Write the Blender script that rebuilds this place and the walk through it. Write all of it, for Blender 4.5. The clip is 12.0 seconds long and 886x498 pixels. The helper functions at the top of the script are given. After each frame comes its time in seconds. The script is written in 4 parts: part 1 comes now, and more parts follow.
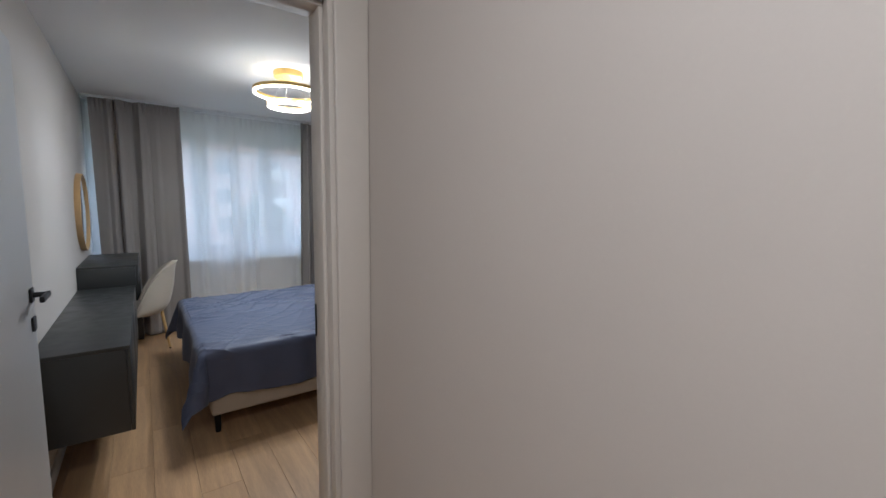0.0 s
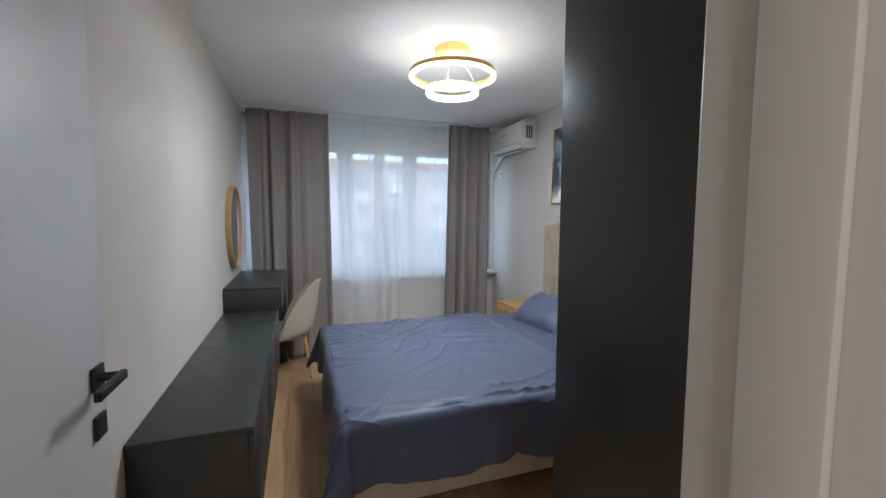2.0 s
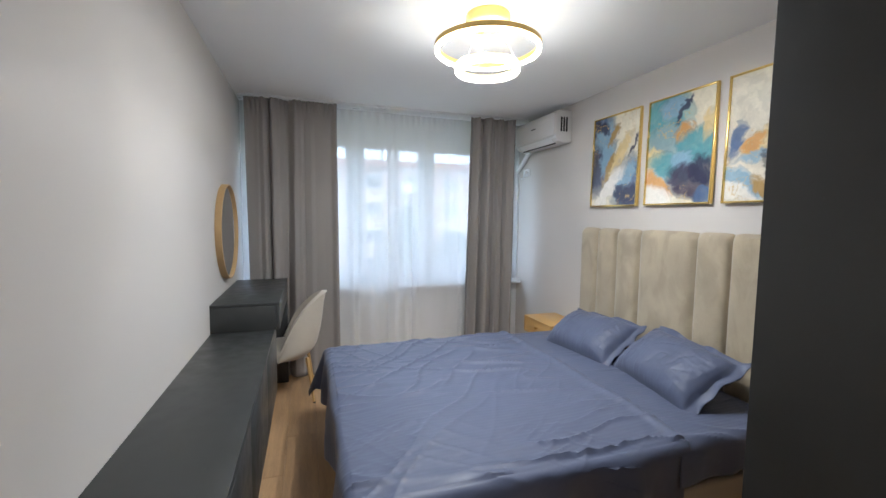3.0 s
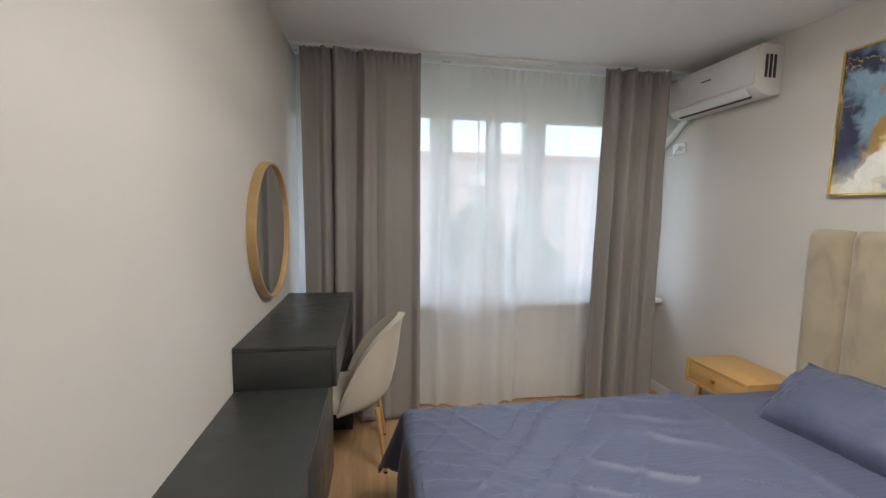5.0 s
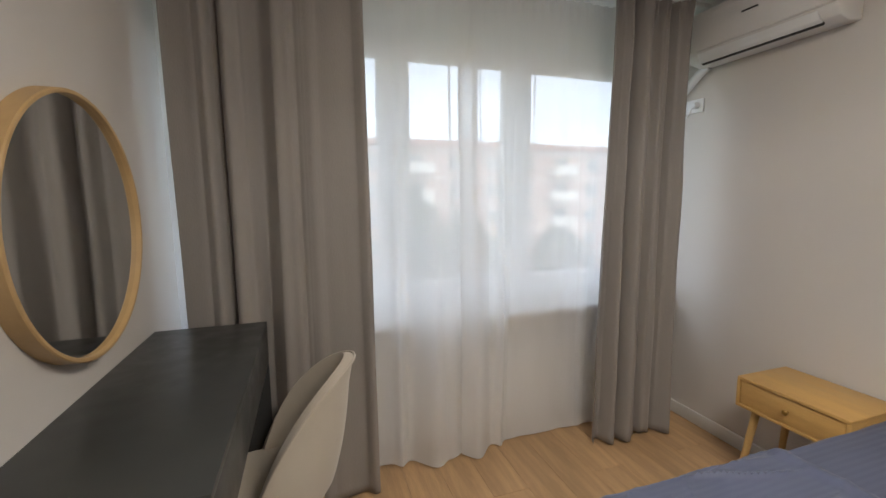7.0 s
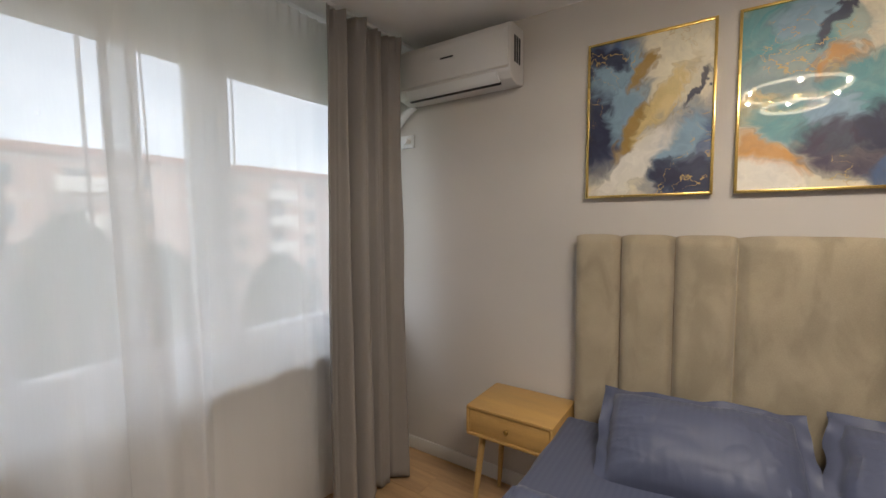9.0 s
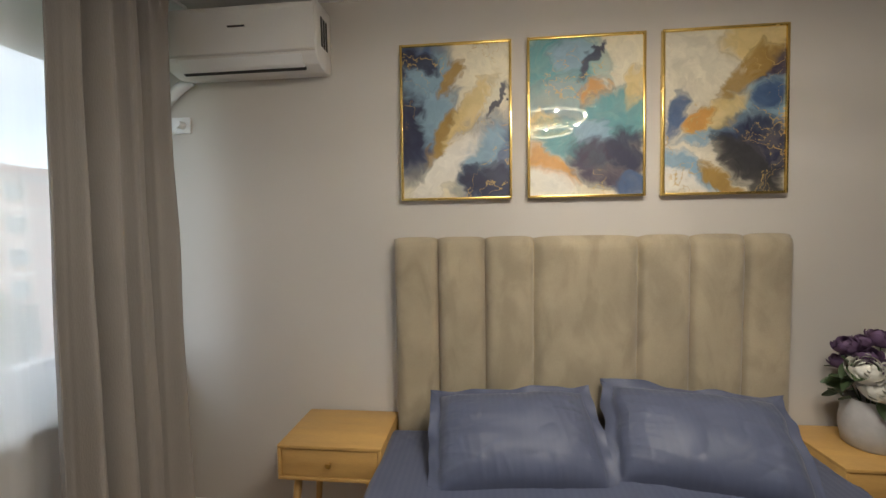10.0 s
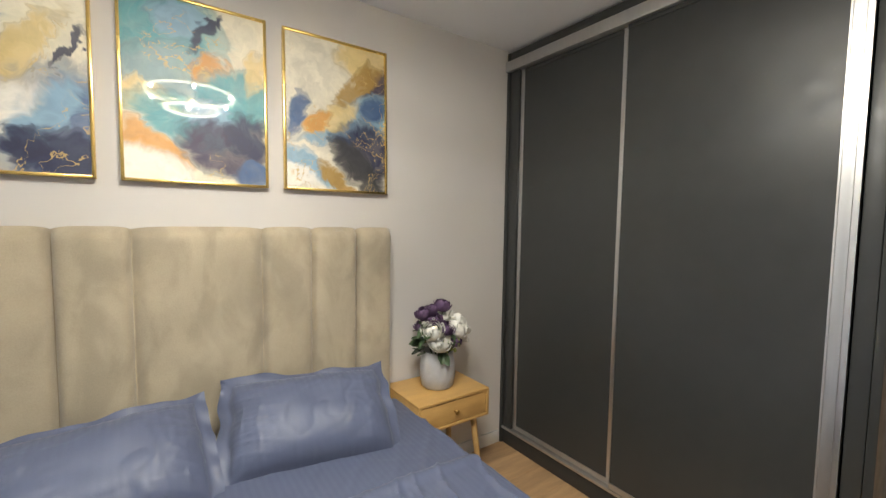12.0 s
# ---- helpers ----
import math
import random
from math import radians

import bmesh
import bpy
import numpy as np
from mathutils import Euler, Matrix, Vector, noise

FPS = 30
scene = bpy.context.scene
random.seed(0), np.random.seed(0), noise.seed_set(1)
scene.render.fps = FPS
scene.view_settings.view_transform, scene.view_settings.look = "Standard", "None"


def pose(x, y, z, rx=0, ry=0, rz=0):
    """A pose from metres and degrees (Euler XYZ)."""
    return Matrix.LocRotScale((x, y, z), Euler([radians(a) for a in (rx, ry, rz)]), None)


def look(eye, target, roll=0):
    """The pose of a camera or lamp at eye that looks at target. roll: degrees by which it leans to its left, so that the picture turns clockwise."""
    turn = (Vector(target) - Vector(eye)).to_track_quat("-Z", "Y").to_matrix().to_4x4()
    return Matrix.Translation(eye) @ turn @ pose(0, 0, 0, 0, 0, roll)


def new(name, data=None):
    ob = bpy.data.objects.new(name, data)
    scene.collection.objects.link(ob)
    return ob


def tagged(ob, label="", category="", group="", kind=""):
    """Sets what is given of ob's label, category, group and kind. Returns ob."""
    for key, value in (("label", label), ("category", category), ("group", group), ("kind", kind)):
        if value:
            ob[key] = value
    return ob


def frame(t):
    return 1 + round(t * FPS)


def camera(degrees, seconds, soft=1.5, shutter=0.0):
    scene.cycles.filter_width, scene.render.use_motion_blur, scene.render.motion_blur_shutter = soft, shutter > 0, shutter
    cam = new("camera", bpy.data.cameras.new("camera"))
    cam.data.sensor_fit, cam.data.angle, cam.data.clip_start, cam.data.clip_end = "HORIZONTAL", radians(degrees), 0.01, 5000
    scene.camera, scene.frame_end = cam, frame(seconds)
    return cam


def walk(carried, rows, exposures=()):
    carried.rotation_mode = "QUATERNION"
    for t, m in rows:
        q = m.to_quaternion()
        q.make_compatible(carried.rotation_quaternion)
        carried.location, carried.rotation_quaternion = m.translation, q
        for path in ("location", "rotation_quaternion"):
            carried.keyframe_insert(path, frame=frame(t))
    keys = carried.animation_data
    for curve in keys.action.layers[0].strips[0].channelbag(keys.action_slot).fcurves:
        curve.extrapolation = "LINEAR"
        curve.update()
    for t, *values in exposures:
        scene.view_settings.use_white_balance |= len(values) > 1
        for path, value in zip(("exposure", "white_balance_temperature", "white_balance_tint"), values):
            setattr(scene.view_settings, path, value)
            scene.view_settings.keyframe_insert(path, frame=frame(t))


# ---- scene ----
cam = camera(94.5, 12.0)
PATH = [
    (0, (0.233, 1.919, 1.472), (1.41, 3.523, 1.264), 0.6),
    (0.5, (0.262, 2.139, 1.466), (1.216, 3.886, 1.275), 0.7),
    (1, (0.241, 2.42, 1.47), (1.048, 4.242, 1.298), 0.5),
    (1.5, (0.247, 2.695, 1.476), (0.964, 4.555, 1.312), 0.3),
    (2, (0.304, 2.962, 1.481), (0.972, 4.84, 1.324), 0.3),
    (2.5, (0.339, 3.2, 1.456), (0.997, 5.083, 1.312), 0.3),
    (3, (0.361, 3.47, 1.511), (0.988, 5.363, 1.354), 0.7),
    (3.2, (0.396, 3.575, 1.518), (0.985, 5.48, 1.364), 0.3),
    (5, (0.347, 4.604, 1.51), (0.662, 6.569, 1.313), 1.0),
    (5.5, (0.365, 4.866, 1.489), (0.696, 6.825, 1.255), 0.8),
    (6, (0.373, 5.109, 1.457), (0.76, 7.054, 1.198), 0.5),
    (6.5, (0.331, 5.397, 1.453), (0.818, 7.318, 1.186), 0.3),
    (6.7, (0.337, 5.458, 1.452), (0.866, 7.369, 1.19), 0.0),
    (8.3, (0.535, 5.796, 1.492), (1.82, 7.32, 1.333), -0.4),
    (8.5, (0.552, 5.827, 1.493), (1.94, 7.26, 1.342), -0.3),
    (9, (0.608, 5.865, 1.51), (2.262, 6.982, 1.37), -0.5),
    (9.5, (0.69, 5.964, 1.486), (2.57, 6.638, 1.373), -0.6),
    (10, (0.741, 6.019, 1.485), (2.727, 6.224, 1.376), -0.8),
    (10.5, (0.721, 6.02, 1.487), (2.704, 5.793, 1.36), -0.5),
    (11, (0.692, 5.946, 1.475), (2.605, 5.375, 1.353), 0.1),
    (11.5, (0.672, 5.818, 1.485), (2.488, 4.988, 1.355), 0.6),
    (12, (0.711, 5.721, 1.472), (2.346, 4.577, 1.338), 0.8),
]
EXPOSURES = [
    (0.0, 2.1, 5150, 10), (1.0, 2.05, 5050, 10), (2.0, 2.3, 5200, 10), (3.2, 2.65, 5350, 10), (5.0, 2.4, 5900, 11), (6.5, 2.35, 6150, 12),
    (8.3, 2.1, 6400, 15), (9.5, 2.0, 6500, 13), (10.5, 2.5, 6150, 8), (12.0, 2.85, 6000, 8)]
walk(cam, [(t, look(eye, target, roll)) for t, eye, target, roll in PATH], EXPOSURES)

# ---- world and light ----
world = bpy.data.worlds.new("world")
scene.world = world
world.use_nodes = True
wn, wl = world.node_tree.nodes, world.node_tree.links
wbg = wn["Background"]
sky = wn.new("ShaderNodeTexSky")
sky.sky_type, sky.sun_disc = "NISHITA", False
sky.sun_elevation, sky.sun_rotation = radians(42), radians(200)
wtc, wnoise, wramp, wmix = wn.new("ShaderNodeTexCoord"), wn.new("ShaderNodeTexNoise"), wn.new("ShaderNodeValToRGB"), wn.new("ShaderNodeMix")
wmap = wn.new("ShaderNodeMapping")
wmap.inputs["Scale"].default_value = (3, 3, 9)
wnoise.inputs["Scale"].default_value, wnoise.inputs["Detail"].default_value = 1.6, 6
wramp.color_ramp.elements[0].position, wramp.color_ramp.elements[0].color = 0.35, (3.5, 3.75, 4.1, 1)
wramp.color_ramp.elements[1].position, wramp.color_ramp.elements[1].color = 0.65, (5.0, 5.2, 5.5, 1)
wmix.data_type = "RGBA"
wmix.inputs["Factor"].default_value = 0.8
wl.new(wtc.outputs["Generated"], wmap.inputs["Vector"])
wl.new(wmap.outputs["Vector"], wnoise.inputs["Vector"])
wl.new(wnoise.outputs["Fac"], wramp.inputs["Fac"])
wl.new(sky.outputs["Color"], wmix.inputs["A"])
wl.new(wramp.outputs["Color"], wmix.inputs["B"])
wl.new(wmix.outputs["Result"], wbg.inputs["Color"])
wbg.inputs["Strength"].default_value = 0.15

sun = new("sun", bpy.data.lights.new("sun", "SUN"))
sun.data.energy, sun.data.angle, sun.data.color = 0.8, radians(15), (1, 0.96, 0.9)
sun.matrix_world = look((0, 0, 30), (-6, 20, 5))


# ---- materials ----
def material(name, colour, rough=0.5, metal=0.0, var=0.08, scale=6.0, bump=0.0, bump_scale=60.0, stretch=(1, 1, 1), coat=0.0, sheen=0.0, spec=0.5, rand=0.0):
    """A surface with variation at two scales, fine relief and, if asked, a random tone for each piece."""
    m = bpy.data.materials.new(name)
    m.use_nodes = True
    n, l = m.node_tree.nodes, m.node_tree.links
    b = n["Principled BSDF"]
    b.inputs["Roughness"].default_value, b.inputs["Metallic"].default_value = rough, metal
    b.inputs["Coat Weight"].default_value, b.inputs["Coat Roughness"].default_value = coat, 0.03
    b.inputs["Sheen Weight"].default_value, b.inputs["Specular IOR Level"].default_value = sheen, spec
    tc, mp = n.new("ShaderNodeTexCoord"), n.new("ShaderNodeMapping")
    mp.inputs["Scale"].default_value = stretch
    l.new(tc.outputs["Object"], mp.inputs["Vector"])
    big, fine = n.new("ShaderNodeTexNoise"), n.new("ShaderNodeTexNoise")
    big.inputs["Scale"].default_value, big.inputs["Detail"].default_value = scale, 4
    fine.inputs["Scale"].default_value, fine.inputs["Detail"].default_value = bump_scale, 3
    for t in (big, fine):
        l.new(mp.outputs["Vector"], t.inputs["Vector"])
    add = n.new("ShaderNodeMath")
    add.operation = "MULTIPLY_ADD"
    l.new(fine.outputs["Fac"], add.inputs[0])
    add.inputs[1].default_value = 0.4
    l.new(big.outputs["Fac"], add.inputs[2])
    mr = n.new("ShaderNodeMapRange")
    mr.inputs["From Min"].default_value, mr.inputs["From Max"].default_value = 0.4, 1.0
    mr.inputs["To Min"].default_value, mr.inputs["To Max"].default_value = 1 - var, 1 + var
    l.new(add.outputs[0], mr.inputs["Value"])
    last = mr.outputs["Result"]
    if rand:
        oi, rr, mu = n.new("ShaderNodeObjectInfo"), n.new("ShaderNodeMapRange"), n.new("ShaderNodeMath")
        rr.inputs["To Min"].default_value, rr.inputs["To Max"].default_value = 1 - rand, 1 + rand
        l.new(oi.outputs["Random"], rr.inputs["Value"])
        mu.operation = "MULTIPLY"
        l.new(last, mu.inputs[0])
        l.new(rr.outputs["Result"], mu.inputs[1])
        last = mu.outputs[0]
    vm = n.new("ShaderNodeVectorMath")
    vm.operation = "SCALE"
    vm.inputs[0].default_value = colour
    l.new(last, vm.inputs["Scale"])
    l.new(vm.outputs[0], b.inputs["Base Color"])
    rm = n.new("ShaderNodeMapRange")
    rm.inputs["From Min"].default_value, rm.inputs["From Max"].default_value = 0.3, 0.7
    rm.inputs["To Min"].default_value, rm.inputs["To Max"].default_value = max(0.02, rough - 0.06), min(1, rough + 0.06)
    l.new(big.outputs["Fac"], rm.inputs["Value"])
    l.new(rm.outputs["Result"], b.inputs["Roughness"])
    if bump:
        bp = n.new("ShaderNodeBump")
        bp.inputs["Strength"].default_value, bp.inputs["Distance"].default_value = bump, 0.004
        l.new(fine.outputs["Fac"], bp.inputs["Height"])
        l.new(bp.outputs["Normal"], b.inputs["Normal"])
    return m


def glow(name, colour, strength):
    m = bpy.data.materials.new(name)
    m.use_nodes = True
    b = m.node_tree.nodes["Principled BSDF"]
    b.inputs["Base Color"].default_value = (*colour, 1)
    b.inputs["Emission Color"].default_value, b.inputs["Emission Strength"].default_value = (*colour, 1), strength
    return m


M_WALL = material("greige wall paint", (0.60, 0.565, 0.53), 0.75, var=0.025, scale=1.5, bump=0.03, bump_scale=200)
M_CEIL = material("white ceiling paint", (0.88, 0.88, 0.875), 0.85, var=0.015, scale=1.2, bump=0.08, bump_scale=200)
M_TRIM = material("white lacquer", (0.74, 0.72, 0.69), 0.35, var=0.015, scale=3)
M_DOOR = material("white door foil", (0.62, 0.62, 0.62), 0.38, var=0.02, scale=2, bump=0.05, bump_scale=90)
M_CASING = material("warm white casing", (0.62, 0.59, 0.545), 0.45, var=0.02, scale=3)
M_PLINTH_W = material("white baseboard", (0.72, 0.71, 0.69), 0.4, var=0.02)
M_SLAB = material("floor underlay", (0.12, 0.08, 0.045), 0.9)
M_OAK_FLOOR = material("oak laminate", (0.47, 0.30, 0.155), 0.42, var=0.30, scale=3.0, bump=0.10, bump_scale=34, stretch=(7, 0.55, 1), rand=0.10)
M_GRAPHITE = material("graphite board", (0.039, 0.041, 0.040), 0.38, var=0.08, scale=14, bump=0.02, bump_scale=300)
M_GRAPHITE_IN = material("graphite edge", (0.035, 0.037, 0.038), 0.5, var=0.06, scale=14)
M_ALU = material("brushed aluminium", (0.62, 0.61, 0.60), 0.36, 0.9, var=0.05, scale=30, stretch=(1, 1, 0.05))
M_BLACK = material("black metal", (0.016, 0.016, 0.018), 0.38, 0.4, var=0.1)
M_OAK = material("honey oak", (0.52, 0.315, 0.105), 0.42, var=0.14, scale=5, bump=0.08, bump_scale=50, stretch=(4, 0.7, 4))
M_OAK_LEG = material("oak leg", (0.52, 0.33, 0.125), 0.42, var=0.12, scale=6, stretch=(5, 5, 0.6))
M_BRASS = material("aged brass", (0.42, 0.27, 0.09), 0.34, 1.0, var=0.1)
M_GOLD = material("polished gold", (0.83, 0.60, 0.20), 0.22, 1.0, var=0.04)
M_GOLD_MATT = material("gold lacquer", (0.75, 0.52, 0.17), 0.35, 0.7, var=0.05)
M_BEIGE = material("beige velvet", (0.40, 0.335, 0.235), 0.85, var=0.20, scale=4, bump=0.25, bump_scale=220, sheen=0.35)
M_BASE = material("beige bed base cloth", (0.46, 0.39, 0.30), 0.9, var=0.08, scale=10, bump=0.3, bump_scale=260)
M_CREAM = material("cream chair velvet", (0.50, 0.445, 0.365), 0.85, var=0.06, scale=7, bump=0.2, bump_scale=260, sheen=0.3)
M_BLUE = material("slate blue sateen", (0.082, 0.096, 0.158), 0.52, var=0.07, scale=9, bump=0.10, bump_scale=170, sheen=0.12, spec=0.42)
M_DRAPE = material("taupe drape", (0.30, 0.275, 0.258), 0.9, var=0.06, scale=8, bump=0.3, bump_scale=260, stretch=(1, 1, 0.25), sheen=0.1)
M_PVC = material("white plastic", (0.78, 0.78, 0.78), 0.32, var=0.015)
M_AC = material("ivory plastic", (0.70, 0.68, 0.66), 0.36, var=0.02)
# shade inside the air slots put into a colour; also the badge's grey
M_SLOT_SHADE_BADGE = material("slot shade and badge grey", (0.03, 0.03, 0.032), 0.6)
M_STONE = material("grey ceramic", (0.42, 0.415, 0.42), 0.45, var=0.14, scale=14, bump=0.25, bump_scale=40)
M_WHITE_PETAL = material("white petal", (0.84, 0.82, 0.75), 0.7, var=0.08, scale=40, bump=0.1)
M_PURPLE_PETAL = material("purple petal", (0.13, 0.075, 0.15), 0.7, var=0.25, scale=40, bump=0.1)
M_LEAF = material("leaf green", (0.045, 0.075, 0.03), 0.55, var=0.3, scale=30)
M_BUD = material("yellow green buds", (0.33, 0.36, 0.10), 0.6, var=0.2, scale=60)
M_WOODRIM = material("pale wood rim", (0.50, 0.33, 0.15), 0.45, var=0.1, scale=10)
M_MIRROR = material("mirror", (0.86, 0.88, 0.88), 0.025, 1.0, var=0.0)
M_LED = glow("warm led", (1.0, 0.87, 0.62), 2.2)
M_FACADE = material("pink facade render", (0.48, 0.33, 0.28), 0.9, var=0.12, scale=0.3, bump=0.1, bump_scale=8)
M_FACADE_W = material("white balcony render", (0.66, 0.62, 0.57), 0.9, var=0.1, scale=0.5)
M_FACADE_WIN = material("far window glass", (0.10, 0.12, 0.14), 0.12, var=0.2, scale=0.7)
M_ROOF = material("red roof tile", (0.28, 0.13, 0.09), 0.85, var=0.2, scale=1)
M_GROUND = material("grass and paths", (0.09, 0.11, 0.06), 0.95, var=0.3, scale=0.2)
M_BARK = material("bark", (0.08, 0.06, 0.045), 0.9, var=0.2)
M_CROWN = material("foliage", (0.06, 0.085, 0.04), 0.7, var=0.35, scale=0.8)


def add_nap(m, low, high, amount):
    """Patches where the velvet's pile is brushed the other way."""
    n, l = m.node_tree.nodes, m.node_tree.links
    b = n["Principled BSDF"]
    src = b.inputs["Base Color"].links[0].from_socket
    tc, mp, no = n.new("ShaderNodeTexCoord"), n.new("ShaderNodeMapping"), n.new("ShaderNodeTexNoise")
    mp.inputs["Scale"].default_value = (1, 1.6, 0.75)
    no.inputs["Scale"].default_value, no.inputs["Detail"].default_value, no.inputs["Distortion"].default_value = 4.5, 5, 0.8
    mr, vm = n.new("ShaderNodeMapRange"), n.new("ShaderNodeVectorMath")
    mr.interpolation_type = "SMOOTHSTEP"
    mr.inputs["From Min"].default_value, mr.inputs["From Max"].default_value = low, high
    mr.inputs["To Min"].default_value, mr.inputs["To Max"].default_value = 1.0, 1.0 - amount
    vm.operation = "SCALE"
    l.new(tc.outputs["Object"], mp.inputs["Vector"])
    l.new(mp.outputs["Vector"], no.inputs["Vector"])
    l.new(no.outputs["Fac"], mr.inputs["Value"])
    l.new(src, vm.inputs[0])
    l.new(mr.outputs["Result"], vm.inputs["Scale"])
    l.new(vm.outputs[0], b.inputs["Base Color"])


def add_stripe(m, axis, per_metre, depth):
    """A woven stripe: narrow satin bands that shine a little more than the ground."""
    n, l = m.node_tree.nodes, m.node_tree.links
    b = n["Principled BSDF"]
    tc, sep, mul, sn, mr, add = n.new("ShaderNodeTexCoord"), n.new("ShaderNodeSeparateXYZ"), n.new("ShaderNodeMath"), n.new("ShaderNodeMath"), n.new("ShaderNodeMapRange"), n.new("ShaderNodeMath")
    l.new(tc.outputs["UV" if axis == "U" else "Object"], sep.inputs[0])
    mul.operation, sn.operation, add.operation = "MULTIPLY", "SINE", "ADD"
    l.new(sep.outputs["X" if axis == "U" else axis], mul.inputs[0])
    mul.inputs[1].default_value = 2 * math.pi * per_metre
    l.new(mul.outputs[0], sn.inputs[0])
    mr.inputs["From Min"].default_value, mr.inputs["From Max"].default_value = -0.3, 0.3
    mr.inputs["To Min"].default_value, mr.inputs["To Max"].default_value = depth, -depth
    l.new(sn.outputs[0], mr.inputs["Value"])
    l.new(b.inputs["Roughness"].links[0].from_socket, add.inputs[0])
    l.new(mr.outputs["Result"], add.inputs[1])
    l.new(add.outputs[0], b.inputs["Roughness"])


add_nap(M_BEIGE, 0.42, 0.66, 0.20)
add_stripe(M_BLUE, "Y", 42, 0.045)


def sheer_material():
    m = bpy.data.materials.new("white voile")
    m.use_nodes = True
    n, l = m.node_tree.nodes, m.node_tree.links
    n.remove(n["Principled BSDF"])
    out = n["Material Output"]
    clear, trans, diff = n.new("ShaderNodeBsdfTransparent"), n.new("ShaderNodeBsdfTranslucent"), n.new("ShaderNodeBsdfDiffuse")
    trans.inputs["Color"].default_value = diff.inputs["Color"].default_value = (0.94, 0.94, 0.94, 1)
    tc, mp, no = n.new("ShaderNodeTexCoord"), n.new("ShaderNodeMapping"), n.new("ShaderNodeTexNoise")
    mp.inputs["Scale"].default_value = (60, 60, 2)
    no.inputs["Scale"].default_value = 3
    l.new(tc.outputs["Object"], mp.inputs["Vector"])
    l.new(mp.outputs["Vector"], no.inputs["Vector"])
    mr = n.new("ShaderNodeMapRange")
    mr.inputs["To Min"].default_value, mr.inputs["To Max"].default_value = 0.775, 0.805
    l.new(no.outputs["Fac"], mr.inputs["Value"])
    cloth, mix = n.new("ShaderNodeMixShader"), n.new("ShaderNodeMixShader")
    cloth.inputs["Fac"].default_value = 0.45
    l.new(trans.outputs[0], cloth.inputs[1])
    l.new(diff.outputs[0], cloth.inputs[2])
    l.new(mr.outputs["Result"], mix.inputs["Fac"])
    l.new(clear.outputs[0], mix.inputs[1])
    l.new(cloth.outputs[0], mix.inputs[2])
    l.new(mix.outputs[0], out.inputs["Surface"])
    return m


def glass_material():
    m = bpy.data.materials.new("window glass")
    m.use_nodes = True
    n, l = m.node_tree.nodes, m.node_tree.links
    n.remove(n["Principled BSDF"])
    clear, gloss, mix = n.new("ShaderNodeBsdfTransparent"), n.new("ShaderNodeBsdfGlossy"), n.new("ShaderNodeMixShader")
    clear.inputs["Color"].default_value = (0.95, 0.97, 0.96, 1)
    gloss.inputs["Roughness"].default_value = 0.01
    mix.inputs["Fac"].default_value = 0.05
    l.new(clear.outputs[0], mix.inputs[1])
    l.new(gloss.outputs[0], mix.inputs[2])
    l.new(mix.outputs[0], n["Material Output"].inputs["Surface"])
    return m


M_SHEER, M_GLASS = sheer_material(), glass_material()


# ---- mesh helpers ----
BASE = {}


def thing(name, base, label, category, group="", kind=""):
    """A top-level thing: an Empty at its base."""
    ob = new(name)
    ob.empty_display_size = 0.05
    ob.location = base
    BASE[ob.name] = Vector(base)
    return tagged(ob, label, category, group, kind)


def finish(bm, name, mat, smooth=True):
    bmesh.ops.recalc_face_normals(bm, faces=bm.faces)
    me = bpy.data.meshes.new(name)
    bm.to_mesh(me)
    bm.free()
    for p in me.polygons:
        p.use_smooth = smooth
    if smooth:
        me.set_sharp_from_angle(angle=radians(38))
    me.materials.append(mat)
    return me


def part(name, bm, mat, parent, label="", smooth=True):
    """Links a bmesh, given in the world's metres, as one mesh under a thing or a part."""
    base = BASE[parent.name]
    bmesh.ops.translate(bm, verts=bm.verts, vec=-base)
    ob = new(name, finish(bm, name, mat, smooth))
    ob.parent = parent
    BASE[ob.name] = base
    return tagged(ob, label)


def whole(name, bm, mat, label, category="", kind="", group="", smooth=True):
    return tagged(new(name, finish(bm, name, mat, smooth)), label, category, group, kind)


def box(x0, x1, y0, y1, z0, z1, bevel=0.0, segs=2, bm=None):
    own = bm is None
    target = bmesh.new()
    bmesh.ops.create_cube(target, size=1, matrix=Matrix.LocRotScale(((x0 + x1) / 2, (y0 + y1) / 2, (z0 + z1) / 2), None, (abs(x1 - x0), abs(y1 - y0), abs(z1 - z0))))
    if bevel:
        bmesh.ops.bevel(target, geom=list(target.edges), offset=bevel, segments=segs, affect="EDGES", profile=0.5)
    if own:
        return target
    join(bm, target)
    return bm


def join(bm, other):
    me = bpy.data.meshes.new("join")
    other.to_mesh(me)
    other.free()
    bm.from_mesh(me)
    bpy.data.meshes.remove(me)


def tube(points, radii, n=12, bm=None):
    """A round bar along points, closed at its ends."""
    bm = bm or bmesh.new()
    pts = [Vector(p) for p in points]
    radii = radii if isinstance(radii, (list, tuple)) else [radii] * len(pts)
    rings = []
    for i, p in enumerate(pts):
        d = (pts[min(i + 1, len(pts) - 1)] - pts[max(i - 1, 0)]).normalized()
        q = d.to_track_quat("Z", "Y")
        rings.append([bm.verts.new(p + q @ Vector((radii[i] * math.cos(2 * math.pi * k / n), radii[i] * math.sin(2 * math.pi * k / n), 0))) for k in range(n)])
    for a, b in zip(rings, rings[1:]):
        for k in range(n):
            bm.faces.new((a[k], a[(k + 1) % n], b[(k + 1) % n], b[k]))
    bm.faces.new(rings[0][::-1])
    bm.faces.new(rings[-1])
    return bm


